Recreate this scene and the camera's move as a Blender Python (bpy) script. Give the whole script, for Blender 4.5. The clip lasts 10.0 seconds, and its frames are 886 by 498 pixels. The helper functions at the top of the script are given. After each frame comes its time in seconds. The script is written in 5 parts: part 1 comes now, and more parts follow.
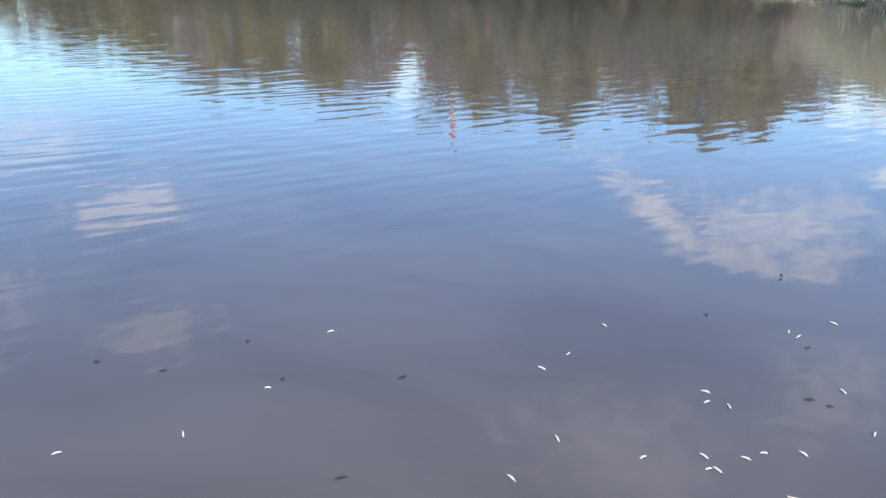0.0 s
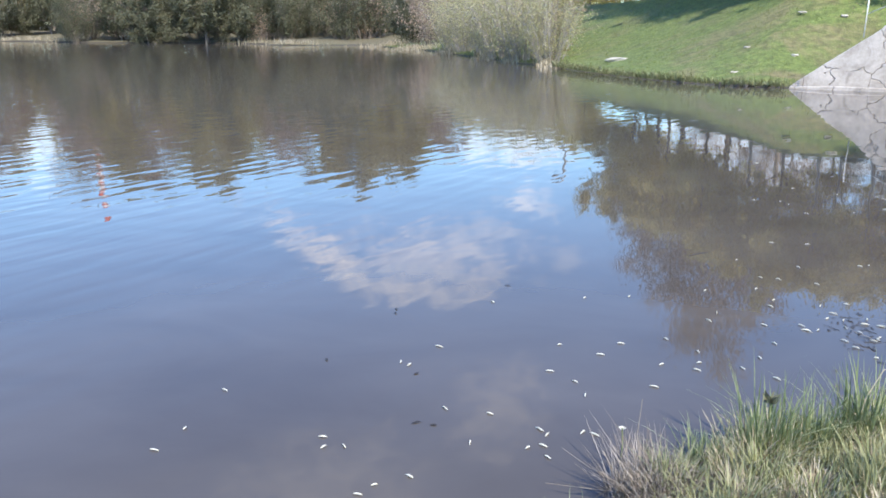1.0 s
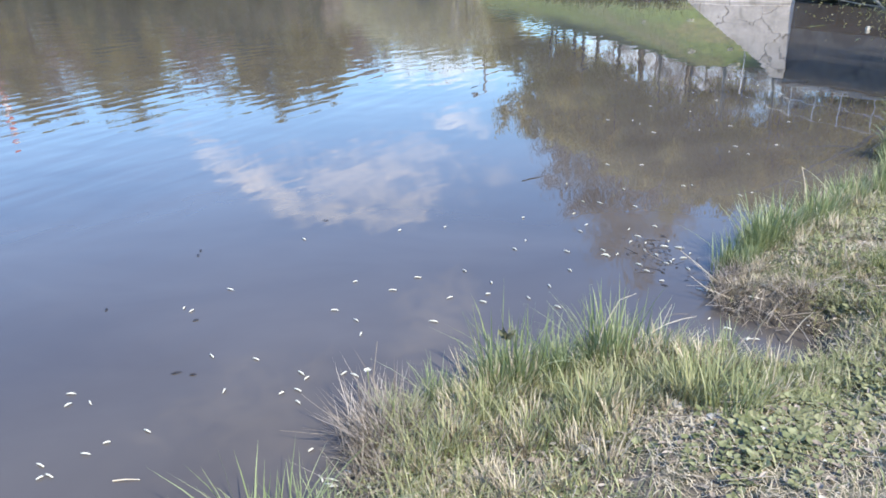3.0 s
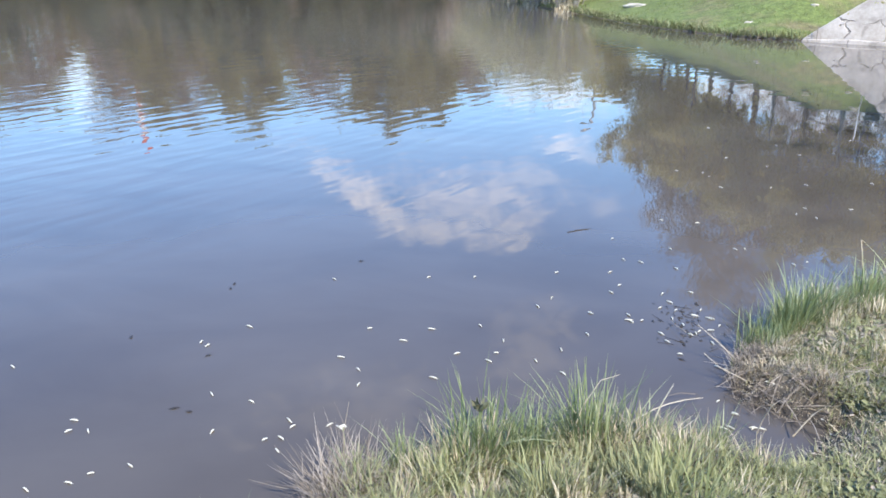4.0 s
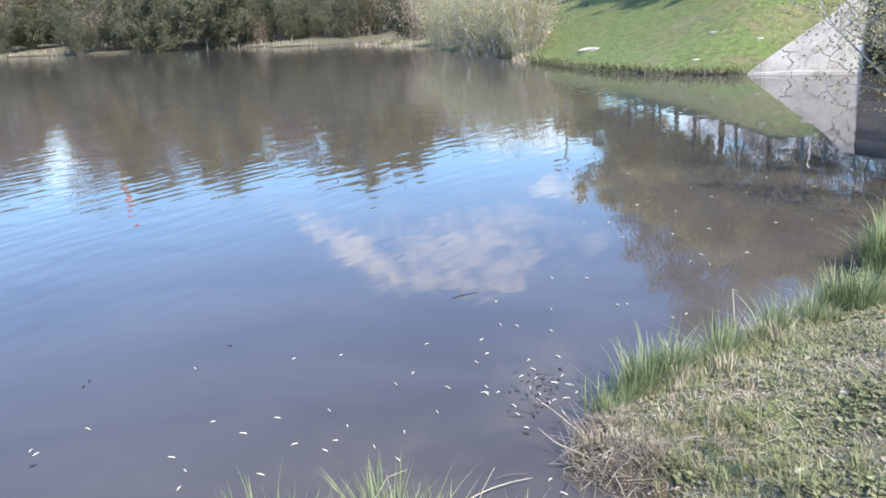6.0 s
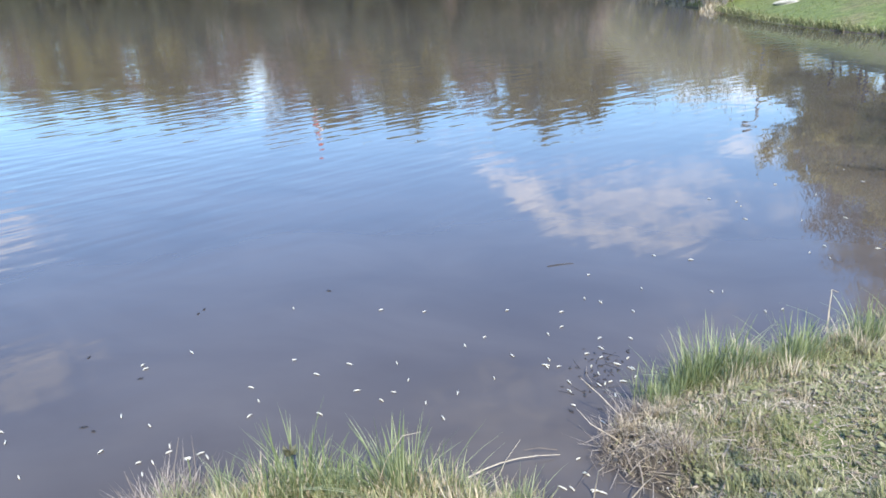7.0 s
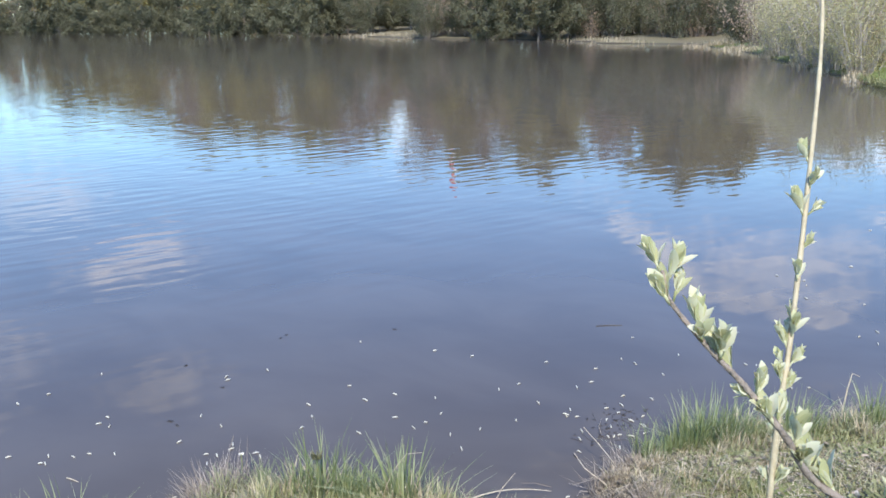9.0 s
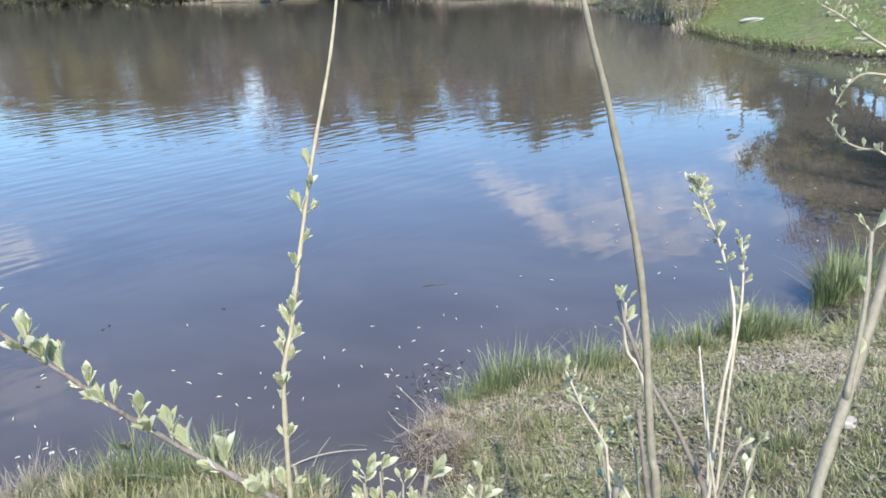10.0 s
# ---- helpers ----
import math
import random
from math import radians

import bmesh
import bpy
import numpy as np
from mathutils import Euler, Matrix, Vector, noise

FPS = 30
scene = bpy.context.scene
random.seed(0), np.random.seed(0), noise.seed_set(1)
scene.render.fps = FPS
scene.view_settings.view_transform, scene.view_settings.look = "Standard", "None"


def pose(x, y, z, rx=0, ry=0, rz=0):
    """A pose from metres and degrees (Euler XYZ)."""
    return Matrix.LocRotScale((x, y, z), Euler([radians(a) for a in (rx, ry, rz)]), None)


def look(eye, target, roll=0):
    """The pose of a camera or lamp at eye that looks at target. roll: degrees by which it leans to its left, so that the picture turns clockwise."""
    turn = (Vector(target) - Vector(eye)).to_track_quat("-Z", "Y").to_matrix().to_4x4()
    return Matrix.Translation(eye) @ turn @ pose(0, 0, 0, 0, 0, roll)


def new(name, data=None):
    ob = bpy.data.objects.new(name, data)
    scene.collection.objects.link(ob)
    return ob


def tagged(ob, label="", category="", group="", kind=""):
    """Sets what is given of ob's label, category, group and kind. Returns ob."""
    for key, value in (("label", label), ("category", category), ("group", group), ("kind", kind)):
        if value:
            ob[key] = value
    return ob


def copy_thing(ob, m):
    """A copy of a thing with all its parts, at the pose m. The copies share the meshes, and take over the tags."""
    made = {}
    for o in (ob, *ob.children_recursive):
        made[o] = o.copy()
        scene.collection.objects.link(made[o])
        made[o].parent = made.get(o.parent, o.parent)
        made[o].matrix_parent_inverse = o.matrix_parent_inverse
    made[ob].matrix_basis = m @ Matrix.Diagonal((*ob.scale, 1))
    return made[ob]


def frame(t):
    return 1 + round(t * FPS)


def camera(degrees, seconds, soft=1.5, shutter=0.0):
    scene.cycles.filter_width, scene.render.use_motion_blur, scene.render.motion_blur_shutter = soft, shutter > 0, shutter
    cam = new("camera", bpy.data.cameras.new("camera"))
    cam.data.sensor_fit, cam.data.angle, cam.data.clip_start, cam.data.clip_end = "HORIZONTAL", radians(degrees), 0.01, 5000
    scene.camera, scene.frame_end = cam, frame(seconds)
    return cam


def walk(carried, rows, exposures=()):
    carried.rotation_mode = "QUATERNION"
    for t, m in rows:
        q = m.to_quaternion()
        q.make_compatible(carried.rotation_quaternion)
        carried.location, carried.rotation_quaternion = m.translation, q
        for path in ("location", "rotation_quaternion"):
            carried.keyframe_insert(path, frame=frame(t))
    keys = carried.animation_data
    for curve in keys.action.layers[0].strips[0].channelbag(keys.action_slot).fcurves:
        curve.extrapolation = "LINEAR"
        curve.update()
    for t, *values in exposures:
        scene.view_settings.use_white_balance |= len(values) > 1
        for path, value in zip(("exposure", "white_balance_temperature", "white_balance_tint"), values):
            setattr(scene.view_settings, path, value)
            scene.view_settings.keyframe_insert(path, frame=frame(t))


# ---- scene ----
cam = camera(58.8, 10.0, soft=1.7)
PATH = [
    (0, (0.597, 2.113, 1.789), (-0.209, 3.812, 1.109), 1.3),
    (0.2, (0.677, 2.146, 1.808), (0.046, 3.924, 1.146), 1.5),
    (0.5, (0.77, 2.165, 1.82), (0.417, 4.032, 1.196), 1.2),
    (1, (0.954, 2.201, 1.82), (0.917, 4.127, 1.28), 0.3),
    (1.2, (0.998, 2.208, 1.835), (1.107, 4.137, 1.319), -1.1),
    (1.3, (1.02, 2.205, 1.805), (1.166, 4.135, 1.300), -1.3),
    (1.5, (1.101, 2.235, 1.814), (1.344, 4.134, 1.236), -3.3),
    (1.8, (1.193, 2.255, 1.825), (1.533, 4.145, 1.267), -0.7),
    (2, (1.3, 2.297, 1.826), (1.477, 4.178, 1.169), 0.2),
    (2.5, (1.534, 2.339, 1.84), (1.723, 4.173, 1.067), -1.5),
    (2.7, (1.638, 2.302, 1.85), (1.809, 4.152, 1.109), -1.1),
    (3.8, (2.182, 2.312, 2.032), (2.126, 4.176, 1.309), 0.9),
    (4, (2.287, 2.353, 2.063), (2.161, 4.23, 1.383), 1.0),
    (4.5, (2.583, 2.415, 2.09), (2.383, 4.32, 1.515), -0.5),
    (5, (2.87, 2.453, 2.17), (2.704, 4.36, 1.591), -1.9),
    (5.2, (2.93, 2.459, 2.187), (2.778, 4.371, 1.619), -2.7),
    (6.3, (3.338, 2.598, 2.183), (3.236, 4.514, 1.62), -2.7),
    (6.5, (3.472, 2.608, 2.175), (3.27, 4.51, 1.591), -1.7),
    (7, (3.783, 2.526, 2.365), (3.253, 4.331, 1.686), -1.7),
    (7.5, (3.933, 2.317, 2.474), (3.43, 4.107, 1.737), 0.7),
    (8, (4.028, 2.235, 2.544), (3.455, 4.004, 1.808), 0.6),
    (8.5, (4.3, 2.208, 2.581), (3.436, 3.879, 1.902), 0.9),
    (9, (4.532, 2.1, 2.635), (3.691, 3.825, 2.071), 0.1),
    (9.5, (4.729, 2.106, 2.684), (3.972, 3.84, 2.036), -2.7),
    (9.7, (4.828, 2.119, 2.69), (4.141, 3.890, 2.064), -1.5),
    (10, (4.994, 2.128, 2.723), (4.463, 3.94, 2.065), -1.8),
]
walk(cam, [(t, look(eye, target, roll)) for t, eye, target, roll in PATH],
     [(0.0, 1.14), (1.0, 1.26), (2.0, 1.33), (5.0, 1.36), (7.0, 1.34), (8.0, 1.24), (9.0, 1.14), (10.0, 1.12)])

# ---- world, sun, exposure ----
SUN_AZ, SUN_EL = 154.0, 45.0      # degrees clockwise from +y, above the horizon


def link(nt, a, b):
    nt.links.new(a, b)


def math_node(nt, op, a, b=None, c=None, clamp=False):
    n = nt.nodes.new("ShaderNodeMath")
    n.operation, n.use_clamp = op, clamp
    for i, v in enumerate((a, b, c)):
        if v is None:
            continue
        if isinstance(v, (int, float)):
            n.inputs[i].default_value = v
        else:
            link(nt, v, n.inputs[i])
    return n.outputs[0]


def ramp(nt, fac, stops):
    n = nt.nodes.new("ShaderNodeValToRGB")
    els = n.color_ramp.elements
    while len(els) > len(stops):
        els.remove(els[-1])
    while len(els) < len(stops):
        els.new(0.5)
    for e, (p, col) in zip(els, stops):
        e.position = p
        e.color = (*col, 1) if len(col) == 3 else col
    link(nt, fac, n.inputs[0])
    return n.outputs[0]


def mix(nt, fac, a, b, blend="MIX"):
    n = nt.nodes.new("ShaderNodeMix")
    n.data_type, n.blend_type = "RGBA", blend
    for sock, v in ((n.inputs[0], fac), (n.inputs[6], a), (n.inputs[7], b)):
        if isinstance(v, (int, float)):
            sock.default_value = v
        elif isinstance(v, tuple):
            sock.default_value = (*v, 1)
        else:
            link(nt, v, sock)
    return n.outputs[2]


def noise_tex(nt, vec, scale, detail=4.0, rough=0.55, distortion=0.0):
    n = nt.nodes.new("ShaderNodeTexNoise")
    n.inputs["Scale"].default_value = scale
    n.inputs["Detail"].default_value = detail
    n.inputs["Roughness"].default_value = rough
    n.inputs["Distortion"].default_value = distortion
    if vec is not None:
        link(nt, vec, n.inputs["Vector"])
    return n.outputs["Fac"]


def mapping(nt, vec, scale=(1, 1, 1), rot=(0, 0, 0)):
    n = nt.nodes.new("ShaderNodeMapping")
    n.inputs["Scale"].default_value = scale
    n.inputs["Rotation"].default_value = [radians(a) for a in rot]
    link(nt, vec, n.inputs["Vector"])
    return n.outputs[0]


# clouds: azimuth, elevation, half widths (degrees), tilt (degrees), density
CLOUDS = [
    (-10.0, 16.0, 5.2, 1.3, 30, 0.74), (-3.0, 18.8, 5.0, 1.2, 4, 0.6), (1.6, 17.9, 3.2, 1.7, -20, 0.52), (-2.0, 16.6, 7.0, 2.8, 0, 0.47), (-13.0, 14.0, 2.4, 0.8, 6, 0.6), (2.0, 14.4, 3.6, 1.2, 0, 0.34),
    (5.0, 12.2, 3.0, 1.0, 6, 0.55), (8.3, 16.2, 1.4, 0.9, 0, 0.2),
    (-47.5, 16.0, 4.2, 1.5, -8, 0.6), (-54.0, 11.0, 4.5, 2.2, 0, 0.35), (-47.0, 24.6, 4.5, 2.0, 0, 0.42),
    (-10.5, 33.0, 10.0, 4.5, 0, 0.34), (3.5, 27.0, 4.0, 3.5, 0, 0.34), (4.5, 8.3, 5.0, 1.6, 0, 0.55), (21.0, 8.2, 10.0, 2.4, 0, 0.6),
    (-28.5, 7.5, 3.2, 2.2, 0, 0.5), (-70.0, 20.0, 14.0, 5.0, 10, 0.5), (45.0, 30.0, 16.0, 7.0, -8, 0.5),
    (100.0, 24.0, 22.0, 7.0, 5, 0.5), (-130.0, 35.0, 25.0, 9.0, 0, 0.5), (170.0, 20.0, 20.0, 6.0, 0, 0.5),
]


def make_world():
    world = bpy.data.worlds.new("spring_sky")
    world.use_nodes = True
    scene.world = world
    nt = world.node_tree
    nt.nodes.clear()
    out = nt.nodes.new("ShaderNodeOutputWorld")
    bg = nt.nodes.new("ShaderNodeBackground")
    sky = nt.nodes.new("ShaderNodeTexSky")
    sky.sky_type, sky.sun_disc = "NISHITA", False
    sky.sun_elevation, sky.sun_rotation = radians(SUN_EL), radians(SUN_AZ)
    sky.air_density, sky.dust_density, sky.ozone_density = 1.0, 0.05, 2.0
    tc = nt.nodes.new("ShaderNodeTexCoord")
    way = tc.outputs["Generated"]
    sep = nt.nodes.new("ShaderNodeSeparateXYZ")
    link(nt, way, sep.inputs[0])
    az = math_node(nt, "MULTIPLY", math_node(nt, "ARCTAN2", sep.outputs[0], sep.outputs[1]), 57.29578)
    el = math_node(nt, "MULTIPLY", math_node(nt, "ARCSINE", sep.outputs[2]), 57.29578)
    rag = noise_tex(nt, mapping(nt, way, (1, 1, 2.2)), 14.0, 7.0, 0.62, 0.4)
    rag2 = noise_tex(nt, mapping(nt, way, (1, 1, 1.6)), 42.0, 5.0, 0.6)
    rag = math_node(nt, "ADD", math_node(nt, "MULTIPLY", math_node(nt, "SUBTRACT", rag, 0.5), 2.6),
                    math_node(nt, "MULTIPLY", math_node(nt, "SUBTRACT", rag2, 0.5), 1.7))
    total = None
    for a0, e0, ra, re, tilt, dens in CLOUDS:
        da = math_node(nt, "SUBTRACT", az, a0)
        de = math_node(nt, "SUBTRACT", el, e0)
        c, s = math.cos(radians(tilt)), math.sin(radians(tilt))
        u = math_node(nt, "DIVIDE", math_node(nt, "ADD", math_node(nt, "MULTIPLY", da, c), math_node(nt, "MULTIPLY", de, s)), ra)
        v = math_node(nt, "DIVIDE", math_node(nt, "SUBTRACT", math_node(nt, "MULTIPLY", de, c), math_node(nt, "MULTIPLY", da, s)), re)
        d = math_node(nt, "SQRT", math_node(nt, "ADD", math_node(nt, "MULTIPLY", u, u), math_node(nt, "MULTIPLY", v, v)))
        d = math_node(nt, "ADD", d, rag)
        m = nt.nodes.new("ShaderNodeMapRange")
        m.interpolation_type = "SMOOTHSTEP"
        for i, val in enumerate((1.2, 0.1, 0.0, dens)):
            m.inputs[i + 1].default_value = val
        link(nt, d, m.inputs[0])
        total = m.outputs[0] if total is None else math_node(nt, "MAXIMUM", total, m.outputs[0])
    clear = mix(nt, 1.0, sky.outputs[0], SKY_TINT, "MULTIPLY")
    # thin haze dulls the sky towards the horizon
    clear = mix(nt, 1.0, clear, ramp(nt, math_node(nt, "DIVIDE", el, 90.0), [(0.06, (0.94, 0.86, 0.68)), (0.30, (1, 1, 1))]), "MULTIPLY")
    wisp = ramp(nt, noise_tex(nt, mapping(nt, way, (1, 1, 2.6), (0, 12, 0)), 30.0, 6.0, 0.65, 0.8), [(0.30, (0.45, 0.45, 0.45)), (0.62, (1, 1, 1))])
    total = math_node(nt, "MULTIPLY", total, wisp)
    col = mix(nt, total, clear, CLOUD_RADIANCE)
    link(nt, col, bg.inputs[0])
    bg.inputs[1].default_value = SKY_STRENGTH
    link(nt, bg.outputs[0], out.inputs[0])


SKY_STRENGTH = 0.15
SKY_TINT = (0.74, 1.0, 1.38)
CLOUD_RADIANCE = (8.4, 8.0, 8.2)
make_world()

sun_data = bpy.data.lights.new("sun", "SUN")
sun_data.energy, sun_data.angle, sun_data.color = 3.8, radians(0.53), (1.0, 0.95, 0.87)
sun = new("sun", sun_data)
sa, se = radians(SUN_AZ), radians(SUN_EL)
SUN_DIR = Vector((math.sin(sa) * math.cos(se), math.cos(sa) * math.cos(se), math.sin(se)))
sun.matrix_world = look(SUN_DIR * 60, (0, 0, 0))


# ---- materials ----
def material(name, build):
    m = bpy.data.materials.new(name)
    m.use_nodes = True
    nt = m.node_tree
    nt.nodes.clear()
    out = nt.nodes.new("ShaderNodeOutputMaterial")
    p = nt.nodes.new("ShaderNodeBsdfPrincipled")
    link(nt, p.outputs[0], out.inputs[0])
    geo = nt.nodes.new("ShaderNodeNewGeometry")
    build(nt, p, geo, out)
    return m


def bump(nt, p, height, dist, strength=1.0):
    b = nt.nodes.new("ShaderNodeBump")
    b.inputs["Distance"].default_value = dist
    b.inputs["Strength"].default_value = strength
    link(nt, height, b.inputs["Height"])
    link(nt, b.outputs[0], p.inputs["Normal"])


def foliage(name, dark, mid, light, rough=0.55, trans=0.25, dirt=None, patch_scale=1.3):
    """Leaves, blades and twigs: tone by island, a little see-through."""
    def build(nt, p, geo, out):
        col = ramp(nt, geo.outputs["Random Per Island"], [(0.0, dark), (0.5, mid), (1.0, light)])
        patch = ramp(nt, noise_tex(nt, geo.outputs["Position"], patch_scale, 5, 0.6), [(0.35, (0, 0, 0)), (0.75, (1, 1, 1))])
        col = mix(nt, math_node(nt, "MULTIPLY", patch, 0.6 if dirt else 0.4), col, dirt or mid)
        link(nt, col, p.inputs["Base Color"])
        p.inputs["Roughness"].default_value = rough
        p.inputs["Specular IOR Level"].default_value = 0.25
        if trans:
            t = nt.nodes.new("ShaderNodeBsdfTranslucent")
            link(nt, col, t.inputs[0])
            ms = nt.nodes.new("ShaderNodeMixShader")
            ms.inputs[0].default_value = trans
            link(nt, p.outputs[0], ms.inputs[1])
            link(nt, t.outputs[0], ms.inputs[2])
            link(nt, ms.outputs[0], out.inputs[0])
    return material(name, build)


def solid(name, a, b, scale, rough=0.8, bump_d=0.004, metal=0.0, stain=None):
    """A weathered surface in two tones with fine relief."""
    def build(nt, p, geo, out):
        pos = geo.outputs["Position"]
        n1 = noise_tex(nt, pos, scale, 6, 0.65)
        n2 = noise_tex(nt, pos, scale * 7.3, 4, 0.6)
        f = math_node(nt, "ADD", math_node(nt, "MULTIPLY", n1, 0.7), math_node(nt, "MULTIPLY", n2, 0.3))
        col = ramp(nt, f, [(0.32, a), (0.68, b)])
        if stain:
            n3 = noise_tex(nt, mapping(nt, pos, (1, 1, 0.8)), scale * 0.8, 6, 0.62, 1.2)
            col = mix(nt, math_node(nt, "MULTIPLY", ramp(nt, n3, [(0.46, (0, 0, 0)), (0.56, (0.35, 0.35, 0.35)), (0.62, (1, 1, 1))]), 0.8), col, stain)
        link(nt, col, p.inputs["Base Color"])
        p.inputs["Roughness"].default_value, p.inputs["Metallic"].default_value = rough, metal
        bump(nt, p, f, bump_d * 4)
    return material(name, build)


def water_build(nt, p, geo, out):
    pos = geo.outputs["Position"]
    sep = nt.nodes.new("ShaderNodeSeparateXYZ")
    link(nt, pos, sep.inputs[0])
    silt = noise_tex(nt, mapping(nt, pos, (0.7, 1.2, 1)), 0.8, 5, 0.55, 0.6)
    link(nt, ramp(nt, silt, [(0.3, WATER_A), (0.7, WATER_B)]), p.inputs["Base Color"])
    p.inputs["Roughness"].default_value = 0.02
    p.inputs["IOR"].default_value = 1.333
    # breeze: ruffled towards the open left side and the middle of the pond, calm by the bank
    reach = math_node(nt, "ADD", math_node(nt, "MULTIPLY", sep.outputs[0], -0.15),
                      math_node(nt, "MULTIPLY", math_node(nt, "SUBTRACT", sep.outputs[1], 6.6), 0.10))
    gust = math_node(nt, "MULTIPLY", math_node(nt, "SUBTRACT", noise_tex(nt, pos, 0.22, 2), 0.5), 0.7)
    m = nt.nodes.new("ShaderNodeMapRange")
    m.interpolation_type = "SMOOTHSTEP"
    for i, val in enumerate((-0.2, 0.95, 0.34, 1.2)):
        m.inputs[i + 1].default_value = val
    link(nt, math_node(nt, "ADD", reach, gust), m.inputs[0])
    # two trains of wavelets: crests along their own bearing, long against their spacing
    def train(bearing, along, across, distortion):
        turned_pos = mapping(nt, pos, (1, 1, 1), (0, 0, bearing))
        return noise_tex(nt, mapping(nt, turned_pos, (along, across, 1)), 1.0, 0.6, 0.4, distortion)

    w1 = train(-60, 1.3, 4.9, 0.2)
    w2 = train(8, 0.9, 2.9, 0.3)
    h = math_node(nt, "ADD", w1, math_node(nt, "MULTIPLY", w2, 0.5))
    h = math_node(nt, "MULTIPLY", h, m.outputs[0])
    swell = noise_tex(nt, mapping(nt, pos, (0.5, 0.9, 1)), 1.0, 0.5, 0.4)
    h = math_node(nt, "ADD", h, math_node(nt, "MULTIPLY", swell, 0.2))
    bump(nt, p, h, RIPPLE)


WATER_A, WATER_B, RIPPLE = (0.061, 0.052, 0.044), (0.084, 0.073, 0.062), 0.0044
M_WATER = material("pond_water", water_build)


def ground_build(nt, p, geo, out):
    pos = geo.outputs["Position"]
    n1 = noise_tex(nt, pos, 0.9, 6, 0.6)
    n2 = noise_tex(nt, pos, 14.0, 5, 0.7)
    n3 = noise_tex(nt, pos, 0.09, 4, 0.5)
    earth = ramp(nt, n2, [(0.3, (0.055, 0.043, 0.029)), (0.55, (0.13, 0.105, 0.072)), (0.75, (0.25, 0.205, 0.145))])
    turf = ramp(nt, n2, [(0.3, (0.072, 0.096, 0.022)), (0.55, (0.125, 0.163, 0.038)), (0.75, (0.21, 0.23, 0.07))])
    bald = ramp(nt, noise_tex(nt, pos, 0.42, 6, 0.65, 0.5), [(0.47, (0, 0, 0)), (0.62, (1, 1, 1))])
    sepg = nt.nodes.new("ShaderNodeSeparateXYZ")
    link(nt, pos, sepg.inputs[0])
    dry = nt.nodes.new("ShaderNodeMapRange")
    for i, val in enumerate((44.0, 31.0, 0.35, 0.8)):
        dry.inputs[i + 1].default_value = val
    link(nt, sepg.outputs[1], dry.inputs[0])
    turf = mix(nt, math_node(nt, "MULTIPLY", bald, dry.outputs[0]), turf, (0.175, 0.14, 0.07))
    fleck = ramp(nt, noise_tex(nt, pos, 3.2, 5, 0.7), [(0.40, (0.62, 0.62, 0.62)), (0.60, (1.1, 1.1, 1.1))])
    turf = mix(nt, 1.0, turf, fleck, "MULTIPLY")
    sep = nt.nodes.new("ShaderNodeSeparateXYZ")
    link(nt, pos, sep.inputs[0])
    far = nt.nodes.new("ShaderNodeMapRange")
    for i, val in enumerate((11.0, 20.0, 0.0, 0.5)):
        far.inputs[i + 1].default_value = val
    link(nt, sep.outputs[1], far.inputs[0])
    f = math_node(nt, "ADD", math_node(nt, "ADD", n1, far.outputs[0]), math_node(nt, "MULTIPLY", math_node(nt, "SUBTRACT", n3, 0.5), 0.3))
    lawn = ramp(nt, f, [(0.42, (0, 0, 0)), (0.62, (1, 1, 1))])
    col = mix(nt, lawn, earth, turf)
    # leaf mould under the wood on the far side
    wood = nt.nodes.new("ShaderNodeMapRange")
    for i, val in enumerate((84.0, 93.0, 0.0, 0.9)):
        wood.inputs[i + 1].default_value = val
    link(nt, sep.outputs[1], wood.inputs[0])
    col = mix(nt, wood.outputs[0], col, (0.11, 0.09, 0.055))
    # wet mud by the water's edge
    wet = nt.nodes.new("ShaderNodeMapRange")
    for i, val in enumerate((0.02, 0.13, 1.0, 0.0)):
        wet.inputs[i + 1].default_value = val
    link(nt, math_node(nt, "ADD", sep.outputs[2], math_node(nt, "MULTIPLY", math_node(nt, "SUBTRACT", n1, 0.5), 0.1)), wet.inputs[0])
    col = mix(nt, wet.outputs[0], col, (0.045, 0.036, 0.026))
    link(nt, col, p.inputs["Base Color"])
    p.inputs["Roughness"].default_value = 0.9
    bump(nt, p, n2, 0.03)


M_GROUND = material("bank_earth_and_turf", ground_build)
M_GRASS = foliage("fresh_grass", (0.10, 0.125, 0.045), (0.20, 0.225, 0.085), (0.42, 0.41, 0.215), 0.5, 0.3, (0.34, 0.305, 0.175), 2.2)
M_SEDGE = foliage("sedge_blades", (0.09, 0.125, 0.05), (0.18, 0.22, 0.095), (0.40, 0.41, 0.235), 0.45, 0.3, (0.23, 0.26, 0.11), 3.5)
M_DRY = foliage("dead_grass", (0.18, 0.14, 0.09), (0.37, 0.31, 0.21), (0.58, 0.51, 0.365), 0.7, 0.15)
M_GREYDRY = foliage("grey_dead_sedge", (0.09, 0.072, 0.055), (0.195, 0.16, 0.122), (0.40, 0.345, 0.275), 0.75, 0.1)
M_BLEACHED = foliage("bleached_litter", (0.28, 0.25, 0.20), (0.40, 0.37, 0.30), (0.54, 0.51, 0.43), 0.75, 0.1)
M_HERB = foliage("ground_herbs", (0.09, 0.105, 0.045), (0.17, 0.185, 0.078), (0.31, 0.315, 0.165), 0.5, 0.3, (0.25, 0.23, 0.125), 3.0)
M_TURF = foliage("meadow_grass", (0.085, 0.12, 0.026), (0.14, 0.185, 0.042), (0.22, 0.245, 0.075), 0.6, 0.3, (0.22, 0.195, 0.085), 0.42)
